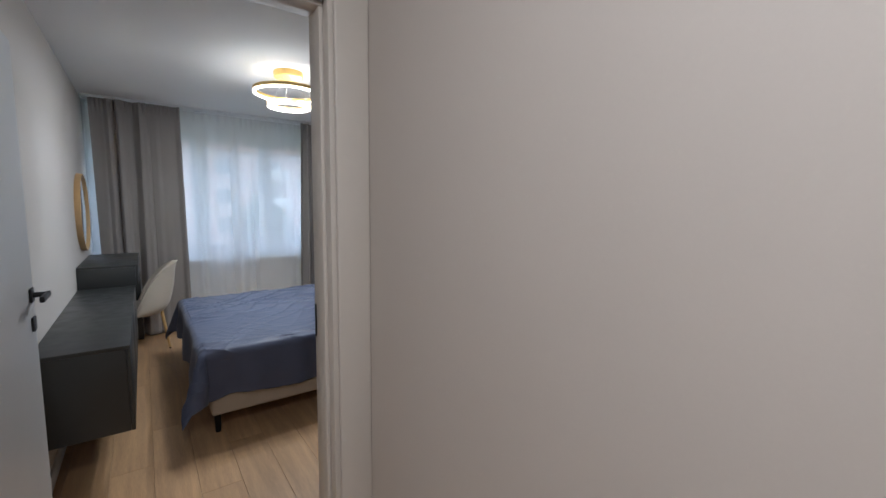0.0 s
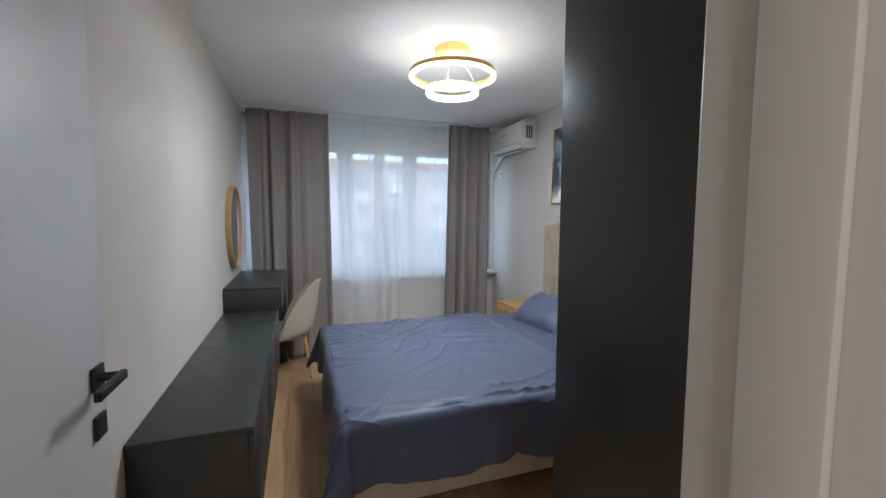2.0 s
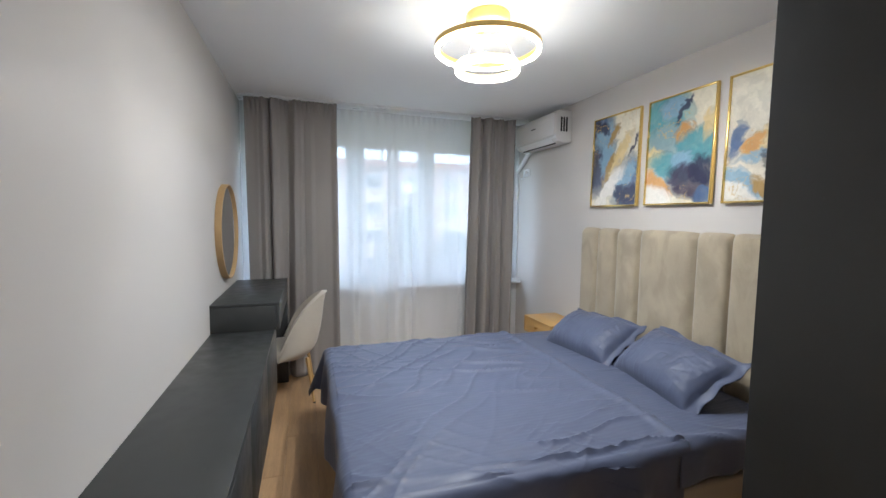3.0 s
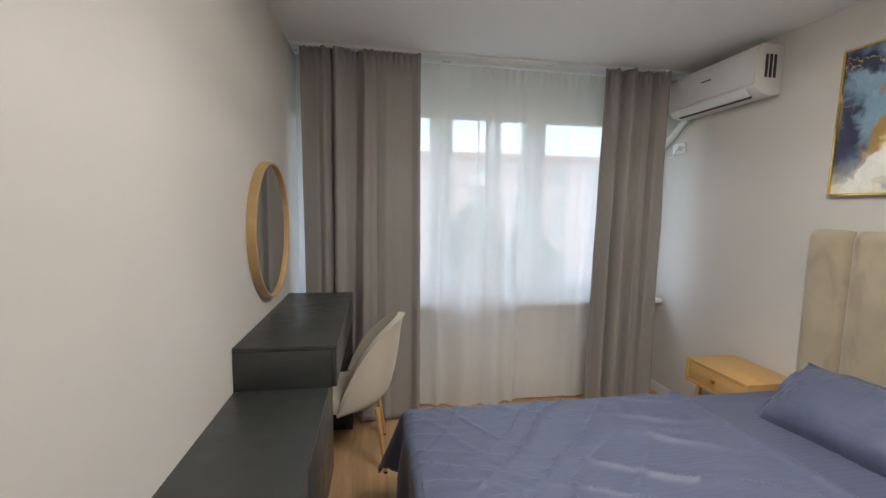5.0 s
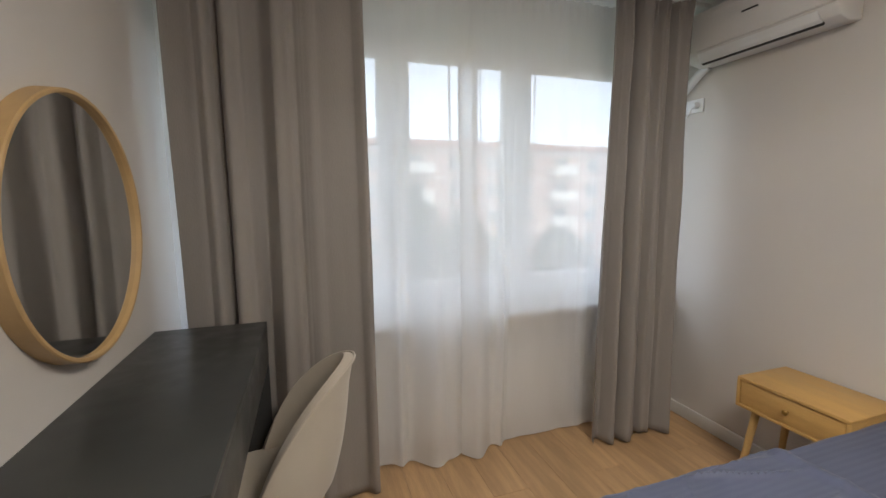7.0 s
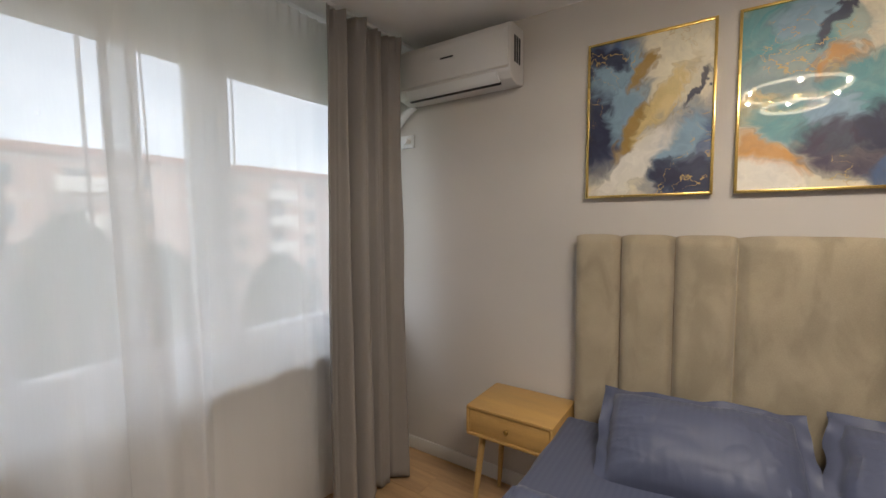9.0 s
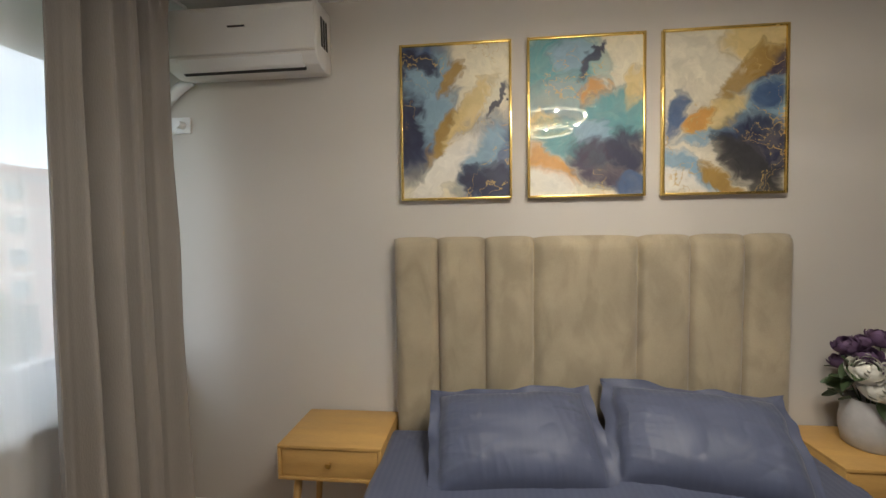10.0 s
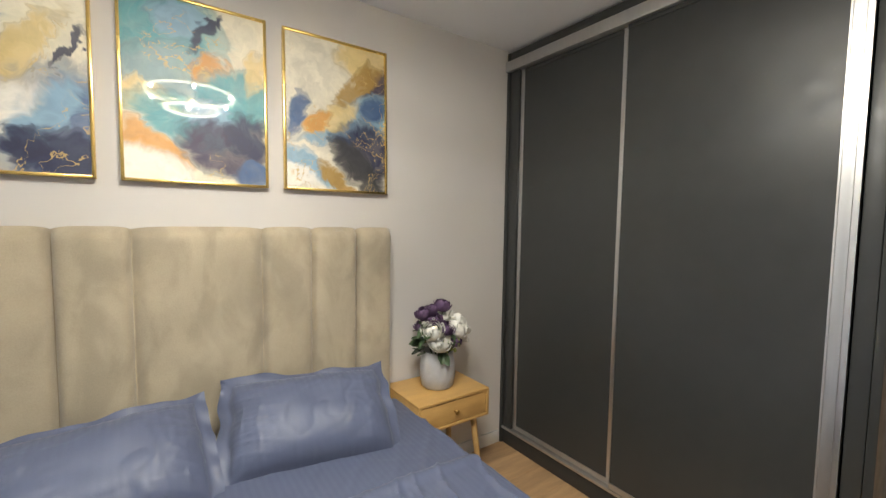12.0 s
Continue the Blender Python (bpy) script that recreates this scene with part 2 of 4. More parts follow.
def lathe(profile, n=40, at=(0, 0, 0), turn=None, closed=False):
    """A body of revolution about z from (radius, height) pairs."""
    bm = bmesh.new()
    turn = turn or Matrix.Identity(4)
    m = Matrix.Translation(at) @ turn
    rings = []
    for r, z in profile:
        if r < 1e-5:
            rings.append([bm.verts.new(m @ Vector((0, 0, z)))])
        else:
            rings.append([bm.verts.new(m @ Vector((r * math.cos(2 * math.pi * k / n), r * math.sin(2 * math.pi * k / n), z))) for k in range(n)])
    pairs = list(zip(rings, rings[1:])) + ([(rings[-1], rings[0])] if closed else [])
    for a, b in pairs:
        for k in range(n):
            a0, a1, b0, b1 = a[k % len(a)], a[(k + 1) % len(a)], b[k % len(b)], b[(k + 1) % len(b)]
            f = [v for i, v in enumerate((a0, a1, b1, b0)) if v not in (a0, a1, b1, b0)[:i]]
            if len(f) > 2:
                bm.faces.new(f)
    return bm


def sheet(func, nu, nv):
    """A grid surface from func(u, v), u and v from 0 to 1."""
    bm = bmesh.new()
    g = [[bm.verts.new(func(i / nu, j / nv)) for j in range(nv + 1)] for i in range(nu + 1)]
    for i in range(nu):
        for j in range(nv):
            bm.faces.new((g[i][j], g[i + 1][j], g[i + 1][j + 1], g[i][j + 1]))
    return bm


def prism(profile, axis, lo, hi, bevel=0.0, segs=2):
    """A profile drawn out along an axis. axis 'y': profile in (x, z); 'x': (y, z)."""
    bm = bmesh.new()
    place = (lambda p, t: (p[0], t, p[1])) if axis == "y" else (lambda p, t: (t, p[0], p[1]))
    a, b = [bm.verts.new(place(p, lo)) for p in profile], [bm.verts.new(place(p, hi)) for p in profile]
    n = len(profile)
    for k in range(n):
        bm.faces.new((a[k], a[(k + 1) % n], b[(k + 1) % n], b[k]))
    bm.faces.new(a[::-1])
    bm.faces.new(b)
    if bevel:
        bmesh.ops.recalc_face_normals(bm, faces=bm.faces)
        bmesh.ops.bevel(bm, geom=list(bm.edges), offset=bevel, segments=segs, affect="EDGES", profile=0.5)
    return bm


def smooth_step(a, b, x):
    t = min(1, max(0, (x - a) / (b - a)))
    return t * t * (3 - 2 * t)


# ---- structure ----
XL, XR = -0.222, 2.68          # bedroom's side walls
YD0, YD1 = 3.115, 3.27         # door wall, hall face and room face
YW, YG = 7.72, 7.86           # window wall's inner face, window plane
H = 2.553                      # ceiling
HX0, HX1, HY0 = -0.75, 0.812, 0.35   # hall
DX0, DX1, DH = -0.118, 0.69, 2.06     # clear door opening
WX0, WX1, WZ0, WZ1 = -0.205, 2.665, 0.80, 2.34  # window opening

whole("floor_slab", box(HX0 - 0.2, XR + 0.2, HY0 - 0.2, YW + 0.3, -0.16, -0.012), M_SLAB, "dark underlay beneath the oak laminate floor", "floor", "structure", smooth=False)
whole("ceiling", box(HX0 - 0.2, XR + 0.2, HY0 - 0.2, YW + 0.35, H, H + 0.15), M_CEIL, "flat white painted plaster ceiling", "ceiling", "structure", smooth=False)
whole("wall_left", box(XL - 0.2, XL, YD1, YW + 0.35, -0.012, H), M_WALL, "smooth greige painted side wall", "wall", "structure", smooth=False)
whole("wall_right", box(XR, XR + 0.2, YD0, YW + 0.35, -0.012, H), M_WALL, "smooth greige painted wall behind the bed", "wall", "structure", smooth=False)
bm = box(XL - 0.2, DX0 - 0.03, YD0, YD1, -0.012, H)
box(DX1 + 0.03, XR, YD0, YD1, -0.012, H, bm=bm)
box(DX0 - 0.03, DX1 + 0.03, YD0, YD1, DH + 0.03, H, bm=bm)
whole("wall_door", bm, M_WALL, "greige painted wall with the doorway", "wall", "structure", smooth=False)
bm = box(XL, WX0, YW, YW + 0.35, -0.012, H)
box(WX1, XR, YW, YW + 0.35, -0.012, H, bm=bm)
box(WX0, WX1, YW, YW + 0.35, -0.012, WZ0, bm=bm)
box(WX0, WX1, YW, YW + 0.35, WZ1, H, bm=bm)
whole("wall_window", bm, M_CEIL, "white painted wall round the wide window", "wall", "structure", smooth=False)
bm = box(HX0 - 0.2, HX0, HY0 - 0.2, YD0, -0.012, H)
box(HX0, HX1, HY0 - 0.2, HY0, -0.012, H, bm=bm)
box(HX1, HX1 + 0.15, HY0 - 0.2, YD0, -0.012, H, bm=bm)
box(HX0 - 0.2, XL - 0.2, YD0, YD1, -0.012, H, bm=bm)
whole("wall_hall", bm, M_WALL, "plain greige hallway walls", "wall", "structure", smooth=False)


def baseboard(name, x0, x1, y0, y1):
    whole(name, box(x0, x1, y0, y1, 0, 0.082, 0.004, 2), M_PLINTH_W, "white painted baseboard along the wall", "baseboard", "structure")


baseboard("baseboard_1", XR - 0.014, XR, 3.87, YW)
baseboard("baseboard_2", XL, XL + 0.014, YD1, YW)
baseboard("baseboard_3", XL + 0.015, XR - 0.015, YW - 0.014, YW)
baseboard("baseboard_4", HX1 - 0.014, HX1, HY0, YD0 - 0.022)

# door lining, casings and the open leaf
door = thing("door_1", (DX0, YD1, 0), "white door standing open against the side wall, black handle", "door", kind="structure")
bm = box(DX1, DX1 + 0.03, YD0 - 0.004, YD1 + 0.004, 0, DH + 0.03, 0.003)
box(DX0 - 0.03, DX0, YD0 - 0.004, YD1 + 0.004, 0, DH + 0.03, 0.003, bm=bm)
box(DX0, DX1, YD0 - 0.004, YD1 + 0.004, DH, DH + 0.03, 0.003, bm=bm)
part("lining", bm, M_CASING, door, "warm white door lining")
bm = box(DX1 - 0.014, DX1, YD0 + 0.03, YD0 + 0.10, 0, DH - 0.014, 0.004)
box(DX0, DX0 + 0.014, YD0 + 0.03, YD0 + 0.10, 0, DH - 0.014, 0.004, bm=bm)
box(DX0, DX1, YD0 + 0.03, YD0 + 0.10, DH - 0.014, DH, 0.004, bm=bm)
part("stop", bm, M_CASING, door)
for y0, y1 in ((YD0 - 0.020, YD0 - 0.004), (YD1 + 0.004, YD1 + 0.018)):
    for x0, x1 in ((DX1 + 0.014, HX1 - 0.0005 if y0 < YD0 else DX1 + 0.10), (max(XL + 0.002, DX0 - 0.10), DX0 - 0.014)):
        part("casing", box(x0, x1, y0, y1, 0, DH + 0.10, 0.006, 3), M_CASING, door)
    part("casing", box(max(XL + 0.002, DX0 - 0.10), DX1 + 0.10, y0 + 0.001, y1 - 0.001, DH + 0.015, DH + 0.10, 0.006, 3), M_CASING, door)
part("strike_plate", box(DX1 - 0.0035, DX1, YD1 - 0.014, YD1 - 0.003, 1.03, 1.14, 0.001), M_BLACK, door, "black strike plate")
leaf = part("leaf", box(DX0 - 0.042, DX0 - 0.002, YD1 + 0.022, YD1 + 0.825, 0.008, DH - 0.01, 0.003), M_DOOR, door)
hy, hz = YD1 + 0.77, 1.125
part("handle_plate", box(DX0 - 0.002, DX0 + 0.006, hy - 0.026, hy + 0.026, hz - 0.026, hz + 0.026, 0.002), M_BLACK, leaf, "black square handle plate")
bm = tube([(DX0 + 0.004, hy, hz), (DX0 + 0.048, hy, hz)], 0.010)
box(DX0 + 0.040, DX0 + 0.054, hy - 0.125, hy + 0.012, hz - 0.011, hz + 0.011, 0.004, 3, bm=bm)
part("lever", bm, M_BLACK, leaf, "black lever handle")
part("lock_plate", box(DX0 - 0.002, DX0 + 0.006, hy - 0.024, hy + 0.024, hz - 0.135, hz - 0.083, 0.002), M_BLACK, leaf, "black square lock plate")
for z in (0.25, 1.0, 1.8):
    part("hinge", tube([(DX0 - 0.004, YD1 + 0.012, z - 0.045), (DX0 - 0.004, YD1 + 0.012, z + 0.045)], 0.007), M_CASING, door)

# window: white frame in three sashes, deep sill
window = thing("window_1", (1.22, YG, WZ0), "wide white plastic window in three sashes, sheer curtain before it", "window", kind="structure")
bm = bmesh.new()
for x0, x1, z0, z1 in ((WX0, WX1, WZ0, WZ0 + 0.07), (WX0, WX1, WZ1 - 0.07, WZ1), (WX0, WX0 + 0.07, WZ0 + 0.07, WZ1 - 0.07), (WX1 - 0.07, WX1, WZ0 + 0.07, WZ1 - 0.07),
                       (0.805, 0.865, WZ0 + 0.07, WZ1 - 0.07), (1.565, 1.625, WZ0 + 0.07, WZ1 - 0.07)):
    box(x0, x1, YG - 0.035, YG + 0.035, z0, z1, 0.004, bm=bm)
part("window_frame", bm, M_PVC, window)
for x0, x1 in ((WX0 + 0.07, 0.805), (0.865, 1.565), (1.625, WX1 - 0.07)):
    z0, z1, w = WZ0 + 0.072, WZ1 - 0.072, 0.058
    bm = bmesh.new()
    for a in ((x0 + 0.002, x0 + w, z0, z1), (x1 - w, x1 - 0.002, z0, z1), (x0 + w, x1 - w, z0, z0 + w + 0.03), (x0 + w, x1 - w, z1 - w, z1)):
        box(a[0], a[1], YG - 0.055, YG + 0.02, a[2], a[3], 0.005, bm=bm)
    sash = part("sash", bm, M_PVC, window)
    pane = part("pane", box(x0 + w, x1 - w, YG - 0.010, YG - 0.004, z0 + w + 0.03, z1 - w), M_GLASS, sash, smooth=False)
    pane.visible_shadow = False
part("sash_handle", tube([(0.83, YG - 0.06, 1.50), (0.83, YG - 0.085, 1.50), (0.83, YG - 0.09, 1.38)], 0.009), M_PVC, window)
part("window_sill", box(WX0 - 0.01, WX1 + 0.008, 7.60, YG - 0.036, 0.765, 0.798, 0.008, 3), M_PVC, window, "deep white window sill")

# curtain track under the ceiling
whole("curtain_track", box(XL + 0.02, XR - 0.05, 7.43, 7.56, H - 0.022, H, 0.004), M_PVC, "white two-channel curtain track on the ceiling", "curtain track", "structure")


# ---- curtains ----
def drape(name, label, x0, x1, b0, b1, yc, folds, seed, amp):
    """A hanging curtain; x0..x1 at its head, b0..b1 at its hem."""
    rnd = random.Random(seed)
    ph = [rnd.uniform(0, 6.28) for _ in range(4)]

    def f(u, v):
        z = H - 0.028 - v * (H - 0.045)
        w = u + 0.035 * math.sin(2 * math.pi * folds * 0.5 * u + ph[0]) + 0.075 * noise.noise(Vector((u * 3.3, 0.25 * v, seed)))
        x = (x0 + (x1 - x0) * u) * (1 - v) + (b0 + (b1 - b0) * u) * v
        k = 2 * math.pi * folds * w
        gather = 1 if x0 > 1 else 1.25 - 0.85 * smooth_step(0.42, 0.60, u)
        deep = amp * gather * (0.75 + 0.35 * math.sin(3.1 * u * math.pi + ph[1])) * (0.7 + 0.45 * v)
        crest = math.sin(k)
        y = yc + deep * (abs(crest) ** 0.7) * (1 if crest > 0 else -1) + 0.30 * deep * math.sin(2.3 * k + ph[2] + v)
        x += 0.35 * deep * math.cos(k) * (0.5 + v) * math.sin(math.pi * u)
        y += 0.012 * noise.noise(Vector((u * 6, v * 5, seed))) - 0.02 * v * v
        pleat = 0.012 * math.sin(2 * math.pi * folds * 4 * u) * smooth_step(0.06, 0.0, v)
        return (x, y + pleat, z)

    ob = whole(name, sheet(f, 220, 60), M_DRAPE, label, "curtain", group="drapes at the window")
    so = ob.modifiers.new("thickness", "SOLIDIFY")
    so.thickness = 0.003
    return ob


drape("curtain", "taupe floor-length drape gathered in deep folds", 1.955, 2.462, 1.895, 2.455, 7.425, 4.2, 5, 0.055)
drape("curtain", "taupe floor-length drape spread wide behind the desk", -0.150, 0.625, -0.120, 0.645, 7.425, 5.0, 11, 0.040)


def sheer_point(u, v, x0, x1, seed, dip):
    """Voile that falls in a few wide, shallow folds and a loose one where the two panels meet."""
    z = H - 0.028 - v * (H - 0.05)
    x = x0 + (x1 - x0) * u
    low = smooth_step(0.05, 0.70, v)
    wide = noise.noise(Vector((x * 3.3, 0.3 * v, seed))) + 0.45 * noise.noise(Vector((x * 9.0, 0.5 * v, seed + 3)))
    y = 7.583 - low * 0.11 * max(0, wide - 0.22) + 0.004 * (seed > 3) + 0.004 * math.sin(30 * x + seed + 4 * noise.noise(Vector((u * 4, 0, seed)))) + 0.004 * noise.noise(Vector((u * 7, v * 2.2, seed)))
    for c, w, deep in ((dip, 0.085, 0.115), (dip + 0.17, 0.02, 0.03), (dip - 0.13, 0.03, 0.04), (dip - 0.36, 0.025, 0.03)):
        y -= smooth_step(0.0, 0.85, v) * deep * math.exp(-((x - x0 - c * (x1 - x0)) / w) ** 2)
    y += 0.008 * math.sin(2 * math.pi * 17 * u) * smooth_step(0.05, 0, v)
    edge = smooth_step(0.78, 0.66, x) + smooth_step(1.80, 1.92, x)
    return (x, min(max(y, 7.40 + 0.115 * min(1, edge)), 7.592), z)


for x0, x1, seed, dip in ((-0.195, 1.235, 2.0, 0.82), (1.13, 2.10, 5.0, 0.08)):
    sheer = thing("sheer_curtain", ((x0 + x1) / 2, 7.55, 0), "sheer white voile curtain hanging before the window", "sheer curtain", group="sheers at the window")
    part("cloth", sheet(lambda u, v: sheer_point(u, v, x0, x1, seed, dip), 200, 60), M_SHEER, sheer)
    # doubled cloth: the side hem, the foot hem and a few pressed pleats
    inner = 1 if seed < 3 else 0
    bands = [("side_hem", 0.978 * inner, 0.978 * inner + 0.022, 0, 1), ("foot_hem", 0, 1, 0.978, 1)]
    bands += [("pleat", inner + (1 - 2 * inner) * k - 0.004, inner + (1 - 2 * inner) * k + 0.006, 0, 0.97) for k in (0.075, 0.115, 0.27, 0.46)]
    for name, u0, u1, v0, v1 in bands:
        strip = sheet(lambda u, v: sheer_point(u0 + (u1 - u0) * u, v0 + (v1 - v0) * v, x0, x1, seed, dip), 120 if u1 - u0 > 0.5 else 4, 50 if v1 - v0 > 0.5 else 3)
        bmesh.ops.translate(strip, verts=strip.verts, vec=(0, -0.003, 0))
        part(name, strip, M_SHEER, sheer)

# ---- ring lamp ----
LX, LY = 1.265, 5.50
lamp = thing("ceiling_lamp", (LX, LY, H), "gold ceiling lamp with two lit rings on wires", "ceiling lamp")
part("canopy", lathe([(0, H), (0.112, H), (0.115, H - 0.008), (0.115, H - 0.044), (0.108, H - 0.05), (0, H - 0.05)], 48, (LX, LY, 0)), M_GOLD_MATT, lamp, "round gold canopy")


def ring(r, z):
    body = part("ring", lathe([(r - 0.012, z + 0.006), (r + 0.012, z + 0.006), (r + 0.012, z + 0.030), (r + 0.009, z + 0.033), (r - 0.009, z + 0.033), (r - 0.012, z + 0.030)], 72, (LX, LY, 0), closed=True), M_GOLD_MATT, lamp, "gold metal ring")
    part("light_strip", lathe([(r - 0.008, z - 0.008), (r + 0.008, z - 0.008), (r + 0.011, z - 0.004), (r + 0.011, z + 0.0055), (r - 0.011, z + 0.0055), (r - 0.011, z - 0.004)], 72, (LX, LY, 0), closed=True), M_LED, body, "glowing warm white strip")


def lamp_light(place, power, size, shape, up=0):
    bulb = new("lamp_light", bpy.data.lights.new("lamp_light", shape))
    bulb.data.energy, bulb.data.color = power, (1.0, 0.92, 0.79)
    bulb.location = place
    if shape == "POINT":
        bulb.data.shadow_soft_size = size
    else:
        bulb.data.shape, bulb.data.size = "DISK", size
        bulb.rotation_euler.x = math.pi * up


# each strip shines mostly down, a little to the sides and up
for k in range(6):
    spot = (LX + 0.264 * math.cos(k * math.pi / 3), LY + 0.264 * math.sin(k * math.pi / 3))
    lamp_light((*spot, 2.360), 0.55, 0.011, "POINT")
    lamp_light((*spot, 2.352), 1.12, 0.02, "AREA")
lamp_light((LX, LY, 2.330), 0.25, 0.24, "AREA", 1)
ring(0.264, 2.375)
ring(0.157, 2.272)
for k in range(3):
    a = 2 * math.pi * k / 3 + 0.5
    part("wire", tube([(LX + 0.06 * math.cos(a), LY + 0.06 * math.sin(a), H - 0.05), (LX + 0.264 * math.cos(a), LY + 0.264 * math.sin(a), 2.41)], 0.0012, 6), M_ALU, lamp)
    part("wire", tube([(LX + 0.05 * math.cos(a + 1), LY + 0.05 * math.sin(a + 1), H - 0.05), (LX + 0.157 * math.cos(a + 1), LY + 0.157 * math.sin(a + 1), 2.305)], 0.0012, 6), M_ALU, lamp)

# unseen flush lamp added to light the hall, behind the walker
hl = thing("added_hall_lamp", (0.10, 1.70, H), "unseen round flush lamp added to light the hallway", "ceiling lamp")
part("rim", lathe([(0, H), (0.16, H), (0.165, H - 0.03), (0.15, H - 0.04), (0, H - 0.036)], 40, (0.10, 1.70, 0)), M_PVC, hl)
part("diffuser", lathe([(0.148, H - 0.041), (0.12, H - 0.062), (0.06, H - 0.07), (0, H - 0.072)], 40, (0.10, 1.70, 0)), glow("added hall glow", (1.0, 0.87, 0.71), 19.5), hl, "glowing opal diffuser of the added lamp")

# ---- wardrobe ----
WF = 3.853
ward = thing("wardrobe", (1.8, 3.56, 0), "graphite built-in wardrobe with aluminium-framed sliding doors", "wardrobe")
part("side_panel", box(0.945, 0.97, 3.29, WF + 0.01, 0.0, 2.536, 0.0015), M_GRAPHITE, ward)
part("side_panel", box(2.655, 2.677, 3.29, WF + 0.01, 0.0, 2.536, 0.0015), M_GRAPHITE, ward)
part("front_post", box(0.972, 1.022, WF - 0.07, WF + 0.008, 0.10, 2.50, 0.0015), M_GRAPHITE, ward)
part("front_post", box(2.579, 2.653, WF - 0.07, WF + 0.002, 0.10, 2.42, 0.0015), M_GRAPHITE, ward)
part("back_panel", box(0.972, 2.653, 3.29, 3.30, 0.0, 2.5), M_GRAPHITE_IN, ward)
part("plinth", box(0.972, 2.653, WF - 0.05, WF - 0.002, 0.0, 0.10, 0.0015), M_GRAPHITE_IN, ward)
part("top_filler", box(0.972, 2.653, WF - 0.05, WF + 0.006, 2.482, 2.536, 0.0015), M_GRAPHITE, ward)
part("top_rail", box(0.972, 2.676, WF - 0.05, WF + 0.028, 2.418, 2.480, 0.003), M_ALU, ward, "brushed aluminium top rail")
part("bottom_rail", box(0.972, 2.653, WF - 0.05, WF + 0.012, 0.102, 0.118, 0.002), M_ALU, ward)


def sliding_door(x0, x1, y, left_w, right_w):
    d = part("sliding_door", box(x0 + left_w - 0.004, x1 - right_w + 0.004, y - 0.018, y - 0.006, 0.150, 2.395), M_GRAPHITE, ward, "graphite sliding door panel")
    for a, b in ((x0, x0 + left_w), (x1 - right_w, x1)):
        if b - a > 0.04:
            # grip profile with two ribs, one drawn shape
            rib = [(a, y - 0.028), (b, y - 0.028), (b, y + 0.006), (b - 0.006, y + 0.006), (b - 0.006, y), (a + 0.023, y), (a + 0.023, y + 0.006), (a + 0.017, y + 0.006), (a + 0.017, y), (a, y)]
            bm = bmesh.new()
            lo, hi = [bm.verts.new((p[0], p[1], 0.122)) for p in rib], [bm.verts.new((p[0], p[1], 2.416)) for p in rib]
            for k in range(len(rib)):
                bm.faces.new((lo[k], lo[(k + 1) % len(rib)], hi[(k + 1) % len(rib)], hi[k]))
            bm.faces.new(lo[::-1])
            bm.faces.new(hi)
        else:
            bm = box(a, b, y - 0.028, y, 0.122, 2.416, 0.003)
        part("stile", bm, M_ALU, d, "brushed aluminium stile")
    part("rail", box(x0 + left_w, x1 - right_w, y - 0.026, y - 0.001, 0.122, 0.150, 0.002), M_ALU, d)
    part("rail", box(x0 + left_w, x1 - right_w, y - 0.026, y - 0.001, 2.395, 2.416, 0.002), M_GRAPHITE, d)


sliding_door(1.868, 2.575, WF - 0.012, 0.026, 0.026)
sliding_door(1.030, 1.865, WF + 0.010, 0.056, 0.004)

# ---- desk unit along the side wall ----
low = thing("low_cabinet", (XL, 5.4, 0.0), "long graphite wall-hung cabinet along the side wall", "cabinet")
LX0, LX1, LY0, LY1 = XL + 0.002, 0.150, 4.44, 6.42
part("top", box(LX0, LX1, LY0, LY1, 0.746, 0.766, 0.0012), M_GRAPHITE, low)
part("end_panel", box(LX0, LX1 - 0.018, LY0 + 0.001, LY0 + 0.02, 0.322, 0.745, 0.0012), M_GRAPHITE, low)
part("end_panel", box(LX0, LX1 - 0.018, LY1 - 0.02, LY1, 0.322, 0.745, 0.0012), M_GRAPHITE, low)
part("bottom", box(LX0, LX1 - 0.018, LY0 + 0.021, LY1 - 0.021, 0.322, 0.340, 0.0012), M_GRAPHITE, low)
for y0, y1 in ((LY0, LY0 + 0.658), (LY0 + 0.661, LY0 + 1.319), (LY0 + 1.322, LY1)):
    part("front", box(LX1 - 0.017, LX1, y0, y1, 0.322, 0.743, 0.0012), M_GRAPHITE, low)

desk = thing("dressing_table", (0, 6.8, 0.0), "graphite dressing table raised over the low cabinet", "desk")
DY0, DY1, DXF = 6.28, 7.345, 0.182
part("tabletop", box(LX0, DXF, DY0, DY1, 0.927, 0.946, 0.0012), M_GRAPHITE, desk)
part("apron", box(DXF - 0.02, DXF - 0.001, DY0 + 0.001, DY1 - 0.02, 0.770, 0.926, 0.0012), M_GRAPHITE, desk)
part("side_panel", box(LX0, DXF - 0.021, DY0 + 0.001, DY0 + 0.02, 0.767, 0.926, 0.0012), M_GRAPHITE, desk)
part("bottom_board", box(LX0, DXF - 0.021, DY0 + 0.021, DY1 - 0.021, 0.770, 0.785, 0.0012), M_GRAPHITE_IN, desk)
part("end_panel", box(LX0, DXF, DY1 - 0.019, DY1, 0.0, 0.926, 0.0012), M_GRAPHITE_IN, desk)

